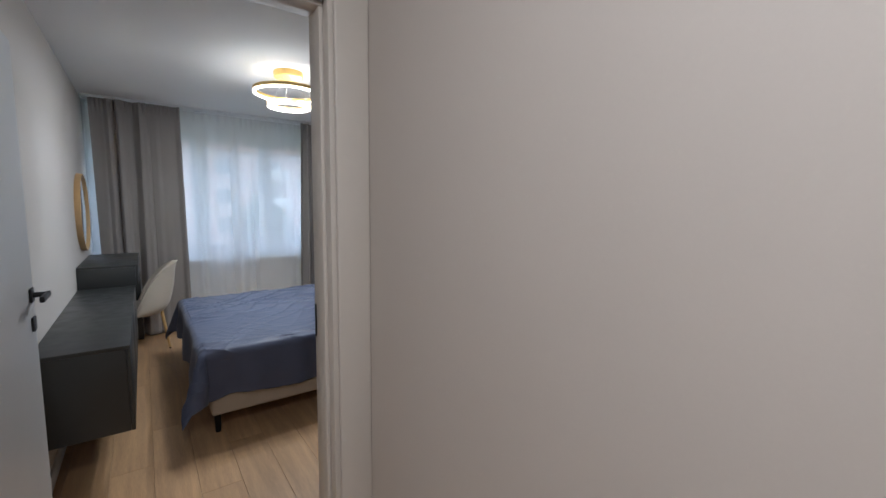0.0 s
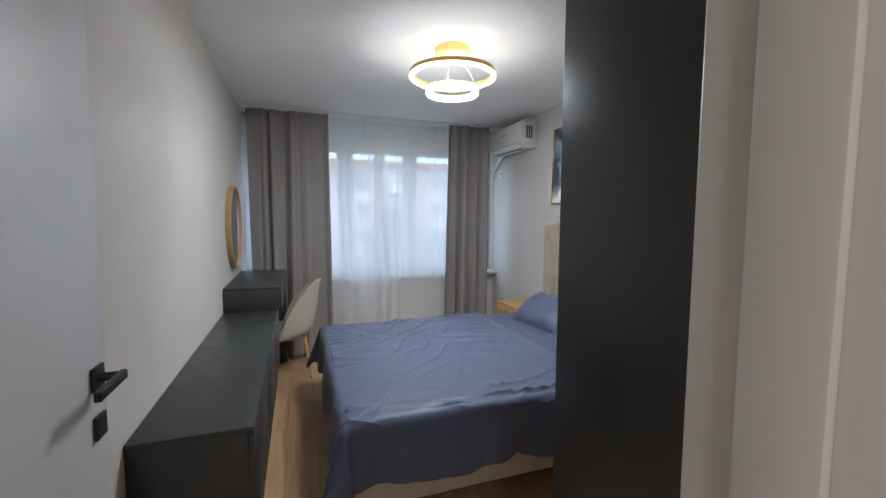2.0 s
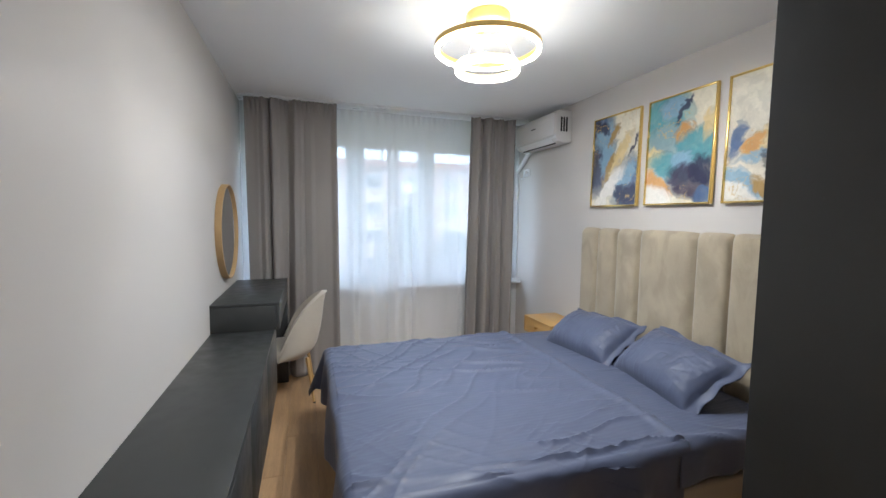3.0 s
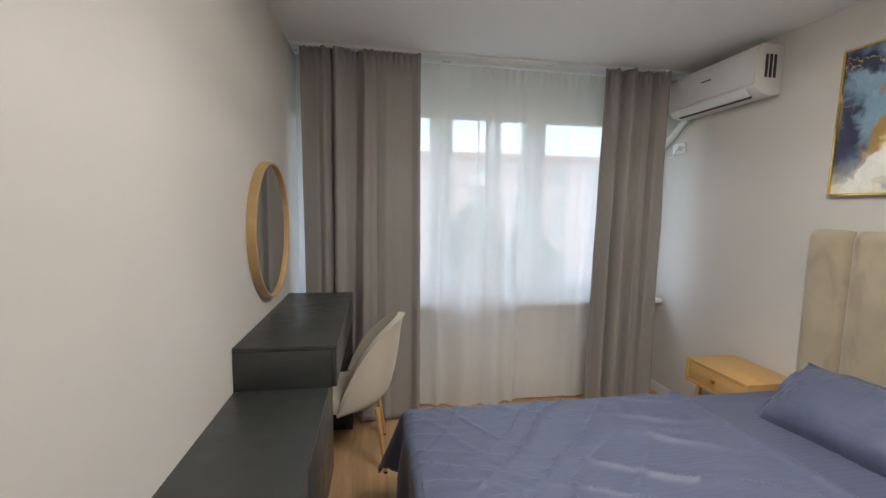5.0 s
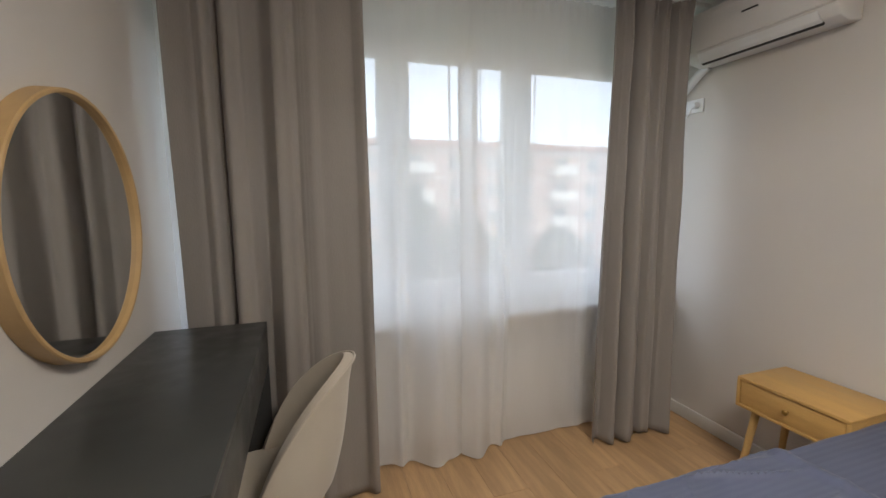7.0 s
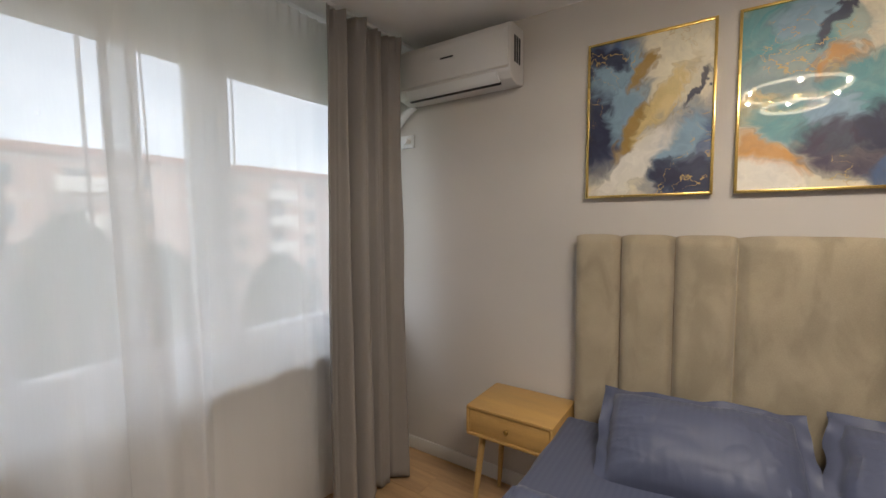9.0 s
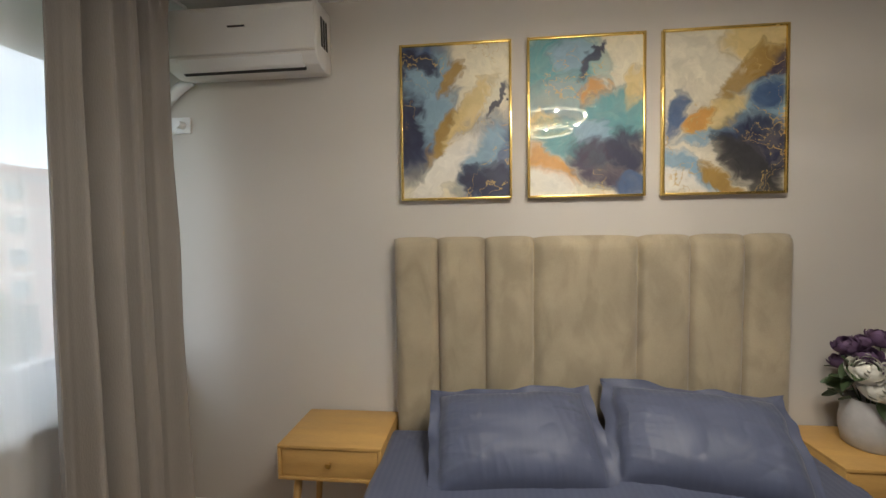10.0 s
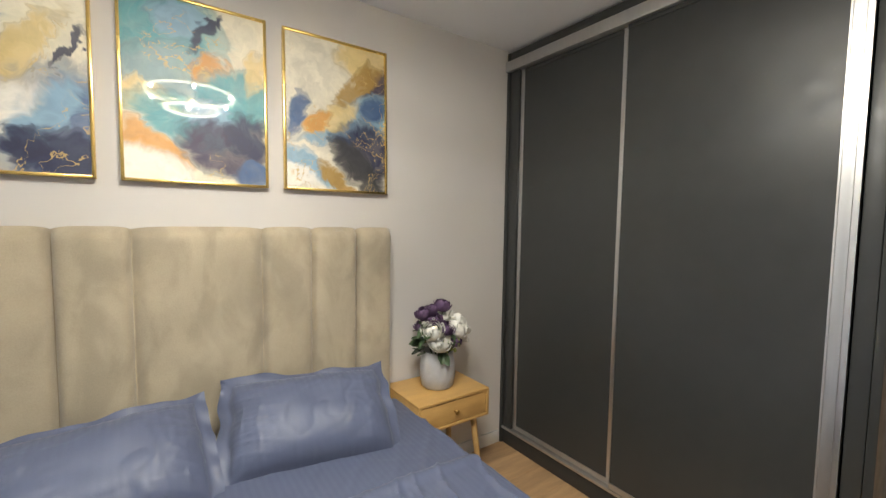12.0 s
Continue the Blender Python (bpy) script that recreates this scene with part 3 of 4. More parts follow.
# ---- round mirror ----
MY, MZ, MR = 6.85, 1.382, 0.347
mirror = thing("round_mirror", (XL, MY, MZ), "round wall mirror in a deep pale wood rim", "mirror")
side = Matrix.Rotation(radians(90), 4, "Y")
part("rim", lathe([(MR - 0.012, 0.001), (MR, 0.001), (MR, 0.040), (MR - 0.003, 0.043), (MR - 0.010, 0.043), (MR - 0.012, 0.041)], 96, (XL, MY, MZ), side, closed=True), M_WOODRIM, mirror, "pale wood rim")
part("glass", lathe([(0, 0.028), (MR - 0.011, 0.028), (MR - 0.011, 0.022), (0, 0.022)], 96, (XL, MY, MZ), side), M_MIRROR, mirror, "silver mirror glass")


# ---- chair ----
def chair(cx, cy):
    """An upholstered shell chair that faces -x."""
    ch = thing("chair", (cx, cy, 0), "cream velvet shell chair with wooden legs at the desk", "chair")
    seat = lathe([(0, 0.455), (0.17, 0.455), (0.205, 0.445), (0.215, 0.42), (0.21, 0.375), (0.18, 0.355), (0, 0.35)], 40, (0, 0, 0))
    for v in seat.verts:
        v.co.x *= 1.04
        v.co.x, v.co.y = v.co.x - 0.05, v.co.y * 1.02
        v.co += Vector((cx, cy, 0))
    part("seat", seat, M_CREAM, ch)

    def shell(u, v):
        # u round from one arm over the back to the other, v up from the underside
        a = (u - 0.5) * radians(205)
        top = 0.40 + 0.475 * (1 - abs(2 * u - 1) ** 2.2)
        z = 0.345 + (top - 0.345) * v
        lean = 0.095 * max(0, (z - 0.42)) / 0.45
        r = 0.222 + 0.016 * math.sin(math.pi * min(1, v * 1.2))
        tuck = 1 - 0.32 * (1 - min(1, v / 0.22)) ** 2
        return Vector((cx - 0.02 + (r * tuck) * math.cos(a) * 1.02 + lean * math.cos(a) ** 2, cy + r * tuck * math.sin(a), z))

    bm = sheet(shell, 48, 16)
    bmesh.ops.recalc_face_normals(bm, faces=bm.faces)
    sh = part("shell", bm, M_CREAM, ch, "curved cream velvet back shell")
    so = sh.modifiers.new("padding", "SOLIDIFY")
    so.thickness, so.offset = 0.036, -1
    be = sh.modifiers.new("round", "BEVEL")
    be.width, be.segments, be.limit_method, be.angle_limit = 0.012, 3, "ANGLE", radians(50)
    part("piping", tube([shell(k / 40, 1.0) + Vector((0.004, 0, 0.002)) for k in range(41)], 0.005, 8), M_CREAM, ch)
    for dx, dy in ((0.145, -0.14), (0.145, 0.14), (-0.16, -0.14), (-0.16, 0.14)):
        p0, p1 = Vector((cx + dx, cy + dy, 0.36)), Vector((cx + dx * 1.35, cy + dy * 1.45, 0.0))
        leg = part("leg", tube([p0, p0.lerp(p1, 0.5), p1], [0.015, 0.0125, 0.009], 14), M_OAK_LEG, ch, "round tapered wooden leg")
        part("foot_cap", tube([p1 + Vector((0, 0, 0.0)), p1.lerp(p0, 0.03)], [0.0098, 0.0102], 12), M_BLACK, leg)
    return ch


chair(0.20, 7.03)


# ---- bed ----
BX0, BX1, BY0, BY1 = 0.50, 2.56, 4.745, 6.425
bed = thing("bed", (1.5, 5.58, 0), "double bed with tall channelled beige velvet headboard", "bed")
part("base", box(BX0 + 0.02, BX1, BY0, BY1, 0.135, 0.34, 0.018, 4), M_BASE, bed, "beige upholstered bed base")
for x in (BX0 + 0.06, BX1 - 0.15):
    for y in (BY0 + 0.07, BY1 - 0.07):
        part("leg", tube([(x, y, 0.136), (x, y, 0.0)], [0.022, 0.016], 14), M_BLACK, bed, "short black leg")
hb = part("headboard", box(2.628, 2.678, 4.727, 6.436, 0.10, 1.425, 0.010, 3), M_BEIGE, bed, "tall channelled velvet headboard")
EDGES = (6.443, 6.237, 6.020, 5.800, 5.345, 5.128, 4.910, 4.720)
for y1, y0 in zip(EDGES, EDGES[1:]):
    def puff(u, v, y0=y0, y1=y1):
        e = (abs(2 * u - 1)) ** 5
        f = max(0, (v - 0.955) / 0.045) ** 2
        wob = 0.004 * noise.noise(Vector((y0 * 9 + u * 2, v * 4, 1)))
        return (2.632 - 0.050 * math.sqrt(max(0, 1 - e)) * math.sqrt(max(0, 1 - f)) + wob * (1 - e) * (1 - f), y0 + (y1 - y0) * u, 0.12 + (1.438 - 0.010 * e - 0.12) * v)
    part("channel", sheet(puff, 20, 60), M_BEIGE, hb)

whole("mattress", box(BX0 + 0.03, BX1 - 0.01, BY0 + 0.02, BY1 - 0.02, 0.341, 0.548, 0.04, 5), M_BLUE, "mattress in a slate blue fitted sheet on the bed", "mattress")


def crease(p, turn, across, along, seed, sharp):
    """Long soft ridges running along one direction."""
    c, d = math.cos(turn), math.sin(turn)
    u, v = p.x * c + p.y * d, p.y * c - p.x * d
    return (1 - abs(noise.noise(Vector((u * along, v * across, seed))))) ** sharp


def fold(a, b):
    """Creases of the slept-on cover: long pulls over the top, denser towards the hanging sides."""
    p = Vector((a, b, 0))
    h = 0.012 * noise.noise(p * 1.5)
    q = p + 0.10 * Vector((noise.noise(p * 2.1), noise.noise(p * 2.1 + Vector((7, 3, 1))), 0))
    near = smooth_step(1.1, 0.0, b) * 0.9 + 0.40
    m1 = max(0, noise.noise(p * 1.3 + Vector((4, 9, 2))) + 0.40) * near
    m2 = max(0, noise.noise(p * 1.1 + Vector((1, 5, 7))) + 0.30)
    m3 = max(0, noise.noise(p * 1.7 + Vector((8, 2, 4))) + 0.15)
    h += 0.056 * m1 * crease(q, -0.25, 7.5, 1.2, 3.0, 12)
    h += 0.020 * m2 * crease(q, 0.85, 7.0, 1.0, 8.0, 14)
    h += 0.009 * m3 * crease(q, -0.9, 11.0, 1.6, 5.0, 12)
    h += 0.008 * near * crease(q, 0.3, 17.0, 2.4, 12.0, 10) * max(0, noise.noise(p * 2.6 + Vector((3, 3, 9))) + 0.2)
    h += 0.0022 * noise.noise(Vector((a * 9, b * 22, 5)))
    return h


COVER = 1.39     # cloth length on top, from the foot to its edge by the pillows
WIDE = BY1 - BY0


def cover(u, v):
    a = -0.33 + u * (COVER + 0.33)
    b = -0.345 + v * (WIDE + 0.69)
    da = max(0.0, -a)
    db, sgn = (-b, -1) if b < 0 else ((b - WIDE, 1) if b > WIDE else (0.0, 0))
    d = math.hypot(da, db)
    x, y, z = BX0 + max(0, a), BY0 + min(max(b, 0), WIDE), 0.566
    r = 0.05
    crown = 0.018 * min(1, min(max(a, 0) / 0.3, 1)) * math.sin(math.pi * min(1, max(0, b / WIDE)))
    if d > 0:
        ca, cb = da / d, sgn * db / d
        t = min(d / r, math.pi / 2)
        out = r * math.sin(t) * 0.7
        drop = r * (1 - math.cos(t)) + max(0, d - r * math.pi / 2)
        corner = 2 * abs(ca * cb)
        drop = drop * (1 - 0.12 * corner)
        run = a if not da else b
        sway = (0.022 * math.sin(run * 9 + 2 * cb + 2 * noise.noise(Vector((run * 2, cb, 1)))) + 0.011 * math.sin(run * 25 + 1 + 3 * noise.noise(Vector((run * 3, cb, 5))))) * min(1, drop / 0.2)
        out += 0.42 * corner * drop + sway * (1 - corner) + 0.02 * drop
        x -= ca * out
        y += cb * out
        z -= drop
        return (x, y, z + 0.5 * fold(a, b))
    calm = 1 - 0.55 * smooth_step(COVER - 0.25, COVER - 0.05, a)
    return (x, y, z + crown + calm * fold(a, b) + 0.006 * smooth_step(COVER - 0.35, COVER - 0.1, a) + 0.014 * math.exp(-((a - COVER + 0.03 + 0.02 * noise.noise(Vector((b * 2.5, 0, 4)))) / 0.028) ** 2))


cv = whole("bedspread", sheet(cover, 260, 330), M_BLUE, "crumpled slate blue sateen bedspread hanging over the bed", "bedspread")
so = cv.modifiers.new("thickness", "SOLIDIFY")
so.thickness, so.offset = 0.004, 1


def turned(u, v):
    """The sheet by the pillows, hanging a little over both sides."""
    x = 1.83 + u * 0.70
    b = -0.20 + v * (WIDE + 0.40)
    db, sgn = (-b, -1) if b < 0 else ((b - WIDE, 1) if b > WIDE else (0.0, 0))
    y, z = BY0 + min(max(b, 0), WIDE), 0.556
    if db:
        t = min(db / 0.05, math.pi / 2)
        y += sgn * (0.035 * math.sin(t) + 0.010 * math.sin(x * 21) * min(1, db / 0.15) - 0.004)
        z -= 0.05 * (1 - math.cos(t)) + max(0, db - 0.05 * math.pi / 2)
    else:
        z += 0.012 * math.sin(math.pi * b / WIDE)
    return (x, y, z + 0.35 * fold(x + 4, b))


tv = whole("bed_sheet", sheet(turned, 70, 190), M_BLUE, "slate blue top sheet spread below the pillows", "bed sheet")
so = tv.modifiers.new("thickness", "SOLIDIFY")
so.thickness, so.offset = 0.003, 1


def pillow(m, seed, label):
    """A plump pillow in a cover with a loose flange round it; local x across, y up, z out."""
    bm = bmesh.new()
    w, h, t, fl = 0.295, 0.185, 0.10, 0.042
    for s in (1, -1):
        def f(u, v, s=s):
            a, b = 2 * u - 1, 2 * v - 1
            pw, ph = a * (w + fl), b * (h + fl)
            ia, ib = min(1, abs(pw) / w), min(1, abs(ph) / h)
            pinch = 1 - 0.06 * (ib ** 2) * (1 - ia ** 2) * 0.6
            body = max(0, (1 - ia ** 3.4)) ** 0.5 * max(0, (1 - ib ** 2.6)) ** 0.48
            z = s * (0.003 + t * body)
            rim = max(abs(pw) - w, abs(ph) - h, 0) / fl
            side = a * 3.2 + (9 if abs(pw) - w > abs(ph) - h else 0)
            z += -rim * 0.006 + rim * 0.036 * noise.noise(Vector((side * 0.8, b * 2.4, seed))) + rim * 0.004 * math.sin(a * 17 + b * 13 + seed)
            near_edge = max(ia, ib) ** 2
            pull = (1 - abs(noise.noise(Vector((a * 6.5 + 0.5 * b, b * 1.1, seed + 4))))) ** 9 * near_edge
            pull += (1 - abs(noise.noise(Vector((a * 1.5, b * 5.5 + 1.2 * a, seed + 6))))) ** 10 * ia ** 2
            sag = (1 - abs(noise.noise(Vector((a * 3.0 - 0.8 * b, b * 2.2, seed + 11))))) ** 8
            z += body * (0.010 * noise.noise(Vector((a * 2.4, b * 2.4, seed + s))) + 0.010 * pull - 0.004 * sag)
            ph *= pinch
            z -= 0.10 * min(0, ph + 0.06) ** 2 * 8
            return m @ Vector((pw * (1 + 0.03 * noise.noise(Vector((b * 3, 0, seed)))), ph * (1 + 0.05 * noise.noise(Vector((a * 1.3, 2, seed)))), z))
        join(bm, sheet(f, 96, 72))
    return whole("pillow", bm, M_BLUE, label, "pillow", group="pillows on the bed")


def pillow_pose(x, y, z, lean, yaw, roll):
    # across along -y, up towards the headboard, out towards the foot and up
    return Matrix.Translation((x, y, z)) @ Matrix.Rotation(radians(yaw), 4, "Z") @ Matrix(((0, math.sin(radians(lean)), -math.cos(radians(lean)), 0), (-1, 0, 0, 0), (0, math.cos(radians(lean)), math.sin(radians(lean)), 0), (0, 0, 0, 1))) @ Matrix.Rotation(radians(roll), 4, "Z")


pillow(pillow_pose(2.29, 5.905, 0.672, 58, 3, 2), 3.0, "slate blue pillow with wavy flange leaning on headboard")
pillow(pillow_pose(2.31, 5.225, 0.680, 55, -6, -3), 9.0, "slate blue pillow with crumpled flange tilted on headboard")


# ---- nightstands ----
def nightstand(cy, label):
    x0, x1, y0, y1, z0, z1 = 2.322, 2.662, cy - 0.222, cy + 0.222, 0.437, 0.586
    ns = thing("nightstand", (2.49, cy, 0), label, "nightstand", group="nightstands beside the bed")
    t = 0.014
    part("top", box(x0, x1, y0, y1, z1 - t, z1, 0.002), M_OAK, ns)
    part("bottom", box(x0, x1, y0, y1, z0, z0 + t, 0.002), M_OAK, ns)
    for a, b in ((y0, y0 + t), (y1 - t, y1)):
        part("side", box(x0, x1, a, b, z0 + t, z1 - t, 0.001), M_OAK, ns)
    part("back", box(x1 - 0.01, x1 - 0.002, y0 + t, y1 - t, z0 + t, z1 - t), M_OAK, ns)
    dr = part("drawer", box(x0 + 0.006, x0 + 0.30, y0 + t + 0.003, y1 - t - 0.003, z0 + t + 0.003, z1 - t - 0.004, 0.0015), M_OAK, ns)
    kz = (z0 + z1) / 2
    part("knob", lathe([(0, 0), (0.006, 0), (0.005, 0.012), (0.012, 0.016), (0.013, 0.021), (0.009, 0.025), (0, 0.026)], 20, (x0 + 0.006, cy, kz), Matrix.Rotation(radians(-90), 4, "Y")), M_BRASS, dr, "small aged brass knob")
    for dx in (-1, 1):
        for dy in (-1, 1):
            p0 = Vector((2.492 + dx * 0.115, cy + dy * 0.155, z0 + 0.001))
            p1 = Vector((2.492 + dx * (0.165 if dx < 0 else 0.135), cy + dy * 0.190, 0.0))
            part("leg", tube([p0, p0.lerp(p1, 0.5), p1], [0.018, 0.0155, 0.011], 16), M_OAK_LEG, ns, "turned oak leg")
    return ns


nightstand(6.668, "honey oak nightstand with one drawer, top bare")
nightstand(4.500, "honey oak nightstand with one drawer, holding flowers")

# ---- vase and flowers ----
VX, VY, VZ = 2.500, 4.495, 0.586
vase = thing("vase", (VX, VY, VZ), "grey ceramic vase of white and purple roses", "vase")
part("pot", lathe([(0, VZ), (0.074, VZ), (0.085, VZ + 0.010), (0.095, VZ + 0.06), (0.097, VZ + 0.10), (0.089, VZ + 0.16), (0.082, VZ + 0.195), (0.077, VZ + 0.195), (0.080, VZ + 0.165), (0.0, VZ + 0.155)], 48, (VX, VY, 0)), M_STONE, vase, "mottled grey ceramic pot")


def rose(c, r, mat, label, seed, up):
    rnd = random.Random(seed)
    bm = bmesh.new()
    bmesh.ops.create_icosphere(bm, subdivisions=2, radius=r * 0.3, matrix=Matrix.Translation(c))
    head = part("rose", bm, mat, vase, label)
    q = Vector(up).normalized().to_track_quat("Z", "Y").to_matrix().to_4x4()
    for layer, (n, rad, open_) in enumerate(((3, 0.50, 0.1), (4, 0.68, 0.2), (5, 0.85, 0.5), (6, 1.0, 1.0))):
        for k in range(n):
            a0 = 2 * math.pi * (k + 0.5 * (layer % 2) + rnd.uniform(-0.1, 0.1)) / n
            wide = 2 * math.pi / n * 0.85

            def petal(u, v, a0=a0, wide=wide, rad=rad, open_=open_, layer=layer):
                a = a0 + (u - 0.5) * 2 * wide * math.sin(math.pi * min(0.93, 0.25 + 0.6 * v))
                lip = 1 - 0.25 * (2 * u - 1) ** 2
                th = math.pi * (0.92 - v * lip * (0.52 + 0.10 * (3 - layer)))
                rr = r * rad * (math.sin(th) + 0.10 * open_ * v ** 3)
                z = r * rad * 0.92 * math.cos(th)
                return Matrix.Translation(c) @ q @ Vector((rr * math.cos(a), rr * math.sin(a), z))

            part("petal", sheet(petal, 6, 5), mat, head)


HEADS = (((-0.075, 0.085, 0.335), 0.052, 0), ((-0.085, 0.045, 0.275), 0.056, 0), ((-0.07, -0.080, 0.325), 0.054, 0), ((-0.015, -0.125, 0.355), 0.046, 0), ((-0.01, -0.165, 0.305), 0.042, 0), ((-0.05, -0.125, 0.265), 0.036, 0),
         ((0.02, 0.085, 0.405), 0.044, 1), ((-0.03, 0.045, 0.375), 0.044, 1), ((0.01, -0.035, 0.440), 0.048, 1), ((-0.085, 0.000, 0.335), 0.042, 1), ((-0.09, -0.05, 0.265), 0.038, 1), ((0.03, 0.02, 0.42), 0.038, 1), ((0.06, -0.06, 0.36), 0.045, 0), ((0.07, 0.06, 0.33), 0.045, 1))
for i, (p, r, kind) in enumerate(HEADS):
    c = Vector((VX, VY, VZ)) + Vector(p)
    rose(c, r * (1.15, 1.0)[kind], (M_WHITE_PETAL, M_PURPLE_PETAL)[kind], ("white rose head", "dusky purple rose head")[kind], 40 + i, (p[0] - 0.03, p[1], 0.16))
    part("stem", tube([(VX + p[0] * 0.3, VY + p[1] * 0.3, VZ + 0.158), (VX + p[0] * 0.7, VY + p[1] * 0.7, VZ + 0.5 * (0.16 + p[2])), c - Vector((0, 0, r * 0.5))], 0.0025, 6), M_LEAF, vase)
rnd = random.Random(4)
for i in range(26):
    a, el = rnd.uniform(0, 2 * math.pi), rnd.uniform(0.18, 0.36)
    c = Vector((VX + 0.085 * math.cos(a), VY + 0.105 * math.sin(a), VZ + el))
    q = Euler((rnd.uniform(-0.9, 0.9), rnd.uniform(-0.9, 0.9), a)).to_matrix()
    s = rnd.uniform(0.032, 0.05)
    part("leaf", sheet(lambda u, v: c + q @ Vector((s * (2 * u - 0.4), s * (v - 0.5) * 1.1 * math.sin(math.pi * (0.06 + 0.88 * u)), 0.25 * s * (abs(v - 0.5) - u * u))), 6, 4), M_LEAF, vase)
for i in range(22):
    c = Vector((VX - 0.075 + rnd.uniform(-0.03, 0.03), VY + rnd.uniform(-0.07, 0.03), VZ + rnd.uniform(0.19, 0.27)))
    bm = bmesh.new()
    bmesh.ops.create_icosphere(bm, subdivisions=1, radius=rnd.uniform(0.006, 0.011), matrix=Matrix.Translation(c) @ Matrix.Diagonal((1, 1, 1.4, 1)))
    part("bud", bm, M_BUD, vase)


# ---- pictures ----
def art_material(name, ground, pools, seed):
    """Poured-paint abstract: pools of thinned colour with feathered, warped rims and gold veins, behind clear acrylic."""
    m = bpy.data.materials.new(name)
    m.use_nodes = True
    n, l = m.node_tree.nodes, m.node_tree.links
    b = n["Principled BSDF"]
    b.inputs["Roughness"].default_value = 0.5
    b.inputs["Coat Weight"].default_value, b.inputs["Coat Roughness"].default_value, b.inputs["Coat IOR"].default_value = 1.0, 0.012, 1.5
    tc = n.new("ShaderNodeTexCoord")

    def feed(sock, v):
        if isinstance(v, (int, float, tuple)):
            sock.default_value = v
        else:
            l.new(v, sock)

    def maths(op, *args):
        k = n.new("ShaderNodeMath")
        k.operation = op
        for i, v in enumerate(args):
            feed(k.inputs[i], v)
        return k.outputs[0]

    def vec(op, a, b_):
        k = n.new("ShaderNodeVectorMath")
        k.operation = op
        feed(k.inputs[0], a)
        if op == "SCALE":
            feed(k.inputs["Scale"], b_)
        else:
            feed(k.inputs[1], b_)
        return k.outputs[0]

    def noisy(source, scale, detail, off, dist=0.0, out="Fac"):
        no = n.new("ShaderNodeTexNoise")
        no.inputs["Scale"].default_value, no.inputs["Detail"].default_value, no.inputs["Distortion"].default_value = scale, detail, dist
        l.new(vec("ADD", source, (off, seed, off * 0.7)), no.inputs["Vector"])
        return no.outputs[out]

    def mix(fac, a, b_):
        k = n.new("ShaderNodeMix")
        k.data_type = "RGBA"
        feed(k.inputs["Factor"], fac)
        feed(k.inputs["A"], (*a, 1) if isinstance(a, tuple) else a)
        feed(k.inputs["B"], (*b_, 1) if isinstance(b_, tuple) else b_)
        return k.outputs["Result"]

    def step(v, lo, hi, a=0.0, b_=1.0):
        k = n.new("ShaderNodeMapRange")
        k.interpolation_type = "SMOOTHSTEP"
        for key, x in (("From Min", lo), ("From Max", hi), ("To Min", a), ("To Max", b_)):
            k.inputs[key].default_value = x
        l.new(v, k.inputs["Value"])
        return k.outputs["Result"]

    place = tc.outputs["Object"]
    slow = vec("SCALE", vec("SUBTRACT", noisy(place, 4.0, 3, 1.0, 0.8, "Color"), (0.5, 0.5, 0.5)), 0.15)
    quick = vec("SCALE", vec("SUBTRACT", noisy(place, 9.0, 3, 5.0, 2.0, "Color"), (0.5, 0.5, 0.5)), 0.09)
    warped = vec("ADD", vec("ADD", place, slow), quick)
    sep = n.new("ShaderNodeSeparateXYZ")
    l.new(warped, sep.inputs[0])
    wash = noisy(warped, 6.0, 5, 3.0, 1.2)
    col = mix(step(wash, 0.35, 0.7), ground, tuple(0.86 * c for c in ground))
    for u, v, ru, rv, turn, paint in pools:
        # u across from the window side, v down from the top; the sheet is 0.49 x 0.70 m
        dy = maths("ADD", sep.outputs["Y"], (u - 0.5) * 0.49)
        dz = maths("ADD", sep.outputs["Z"], (v - 0.5) * 0.70)
        c, d = math.cos(radians(turn)), math.sin(radians(turn))
        p = maths("ADD", maths("MULTIPLY", dy, -c / ru), maths("MULTIPLY", dz, -d / ru))
        q = maths("ADD", maths("MULTIPLY", dy, d / rv), maths("MULTIPLY", dz, -c / rv))
        r = maths("SQRT", maths("ADD", maths("MULTIPLY", p, p), maths("MULTIPLY", q, q)))
        body = maths("MULTIPLY", step(r, 0.70, 1.28, 1.0, 0.0), step(wash, 0.30, 0.70, 1.0, 0.86))
        col = mix(body, col, paint)
        rim = maths("MULTIPLY", step(r, 0.96, 1.05), step(r, 1.05, 1.16, 1.0, 0.0))
        col = mix(maths("MULTIPLY", rim, 0.25), col, tuple(0.45 * c_ for c_ in paint))
    vein = maths("ABSOLUTE", maths("SUBTRACT", noisy(warped, 5.0, 2, 13.0, 1.4), 0.5))
    where = step(noisy(place, 3.0, 2, 9.0), 0.50, 0.60)
    col = mix(maths("MULTIPLY", step(vein, 0.003, 0.011, 0.8, 0.0), where), col, (0.58, 0.40, 0.14))
    tone = vec("SCALE", col, step(noisy(warped, 16.0, 6, 21.0, 1.0), 0.3, 0.7, 0.92, 1.06))
    l.new(tone, b.inputs["Base Color"])
    return m


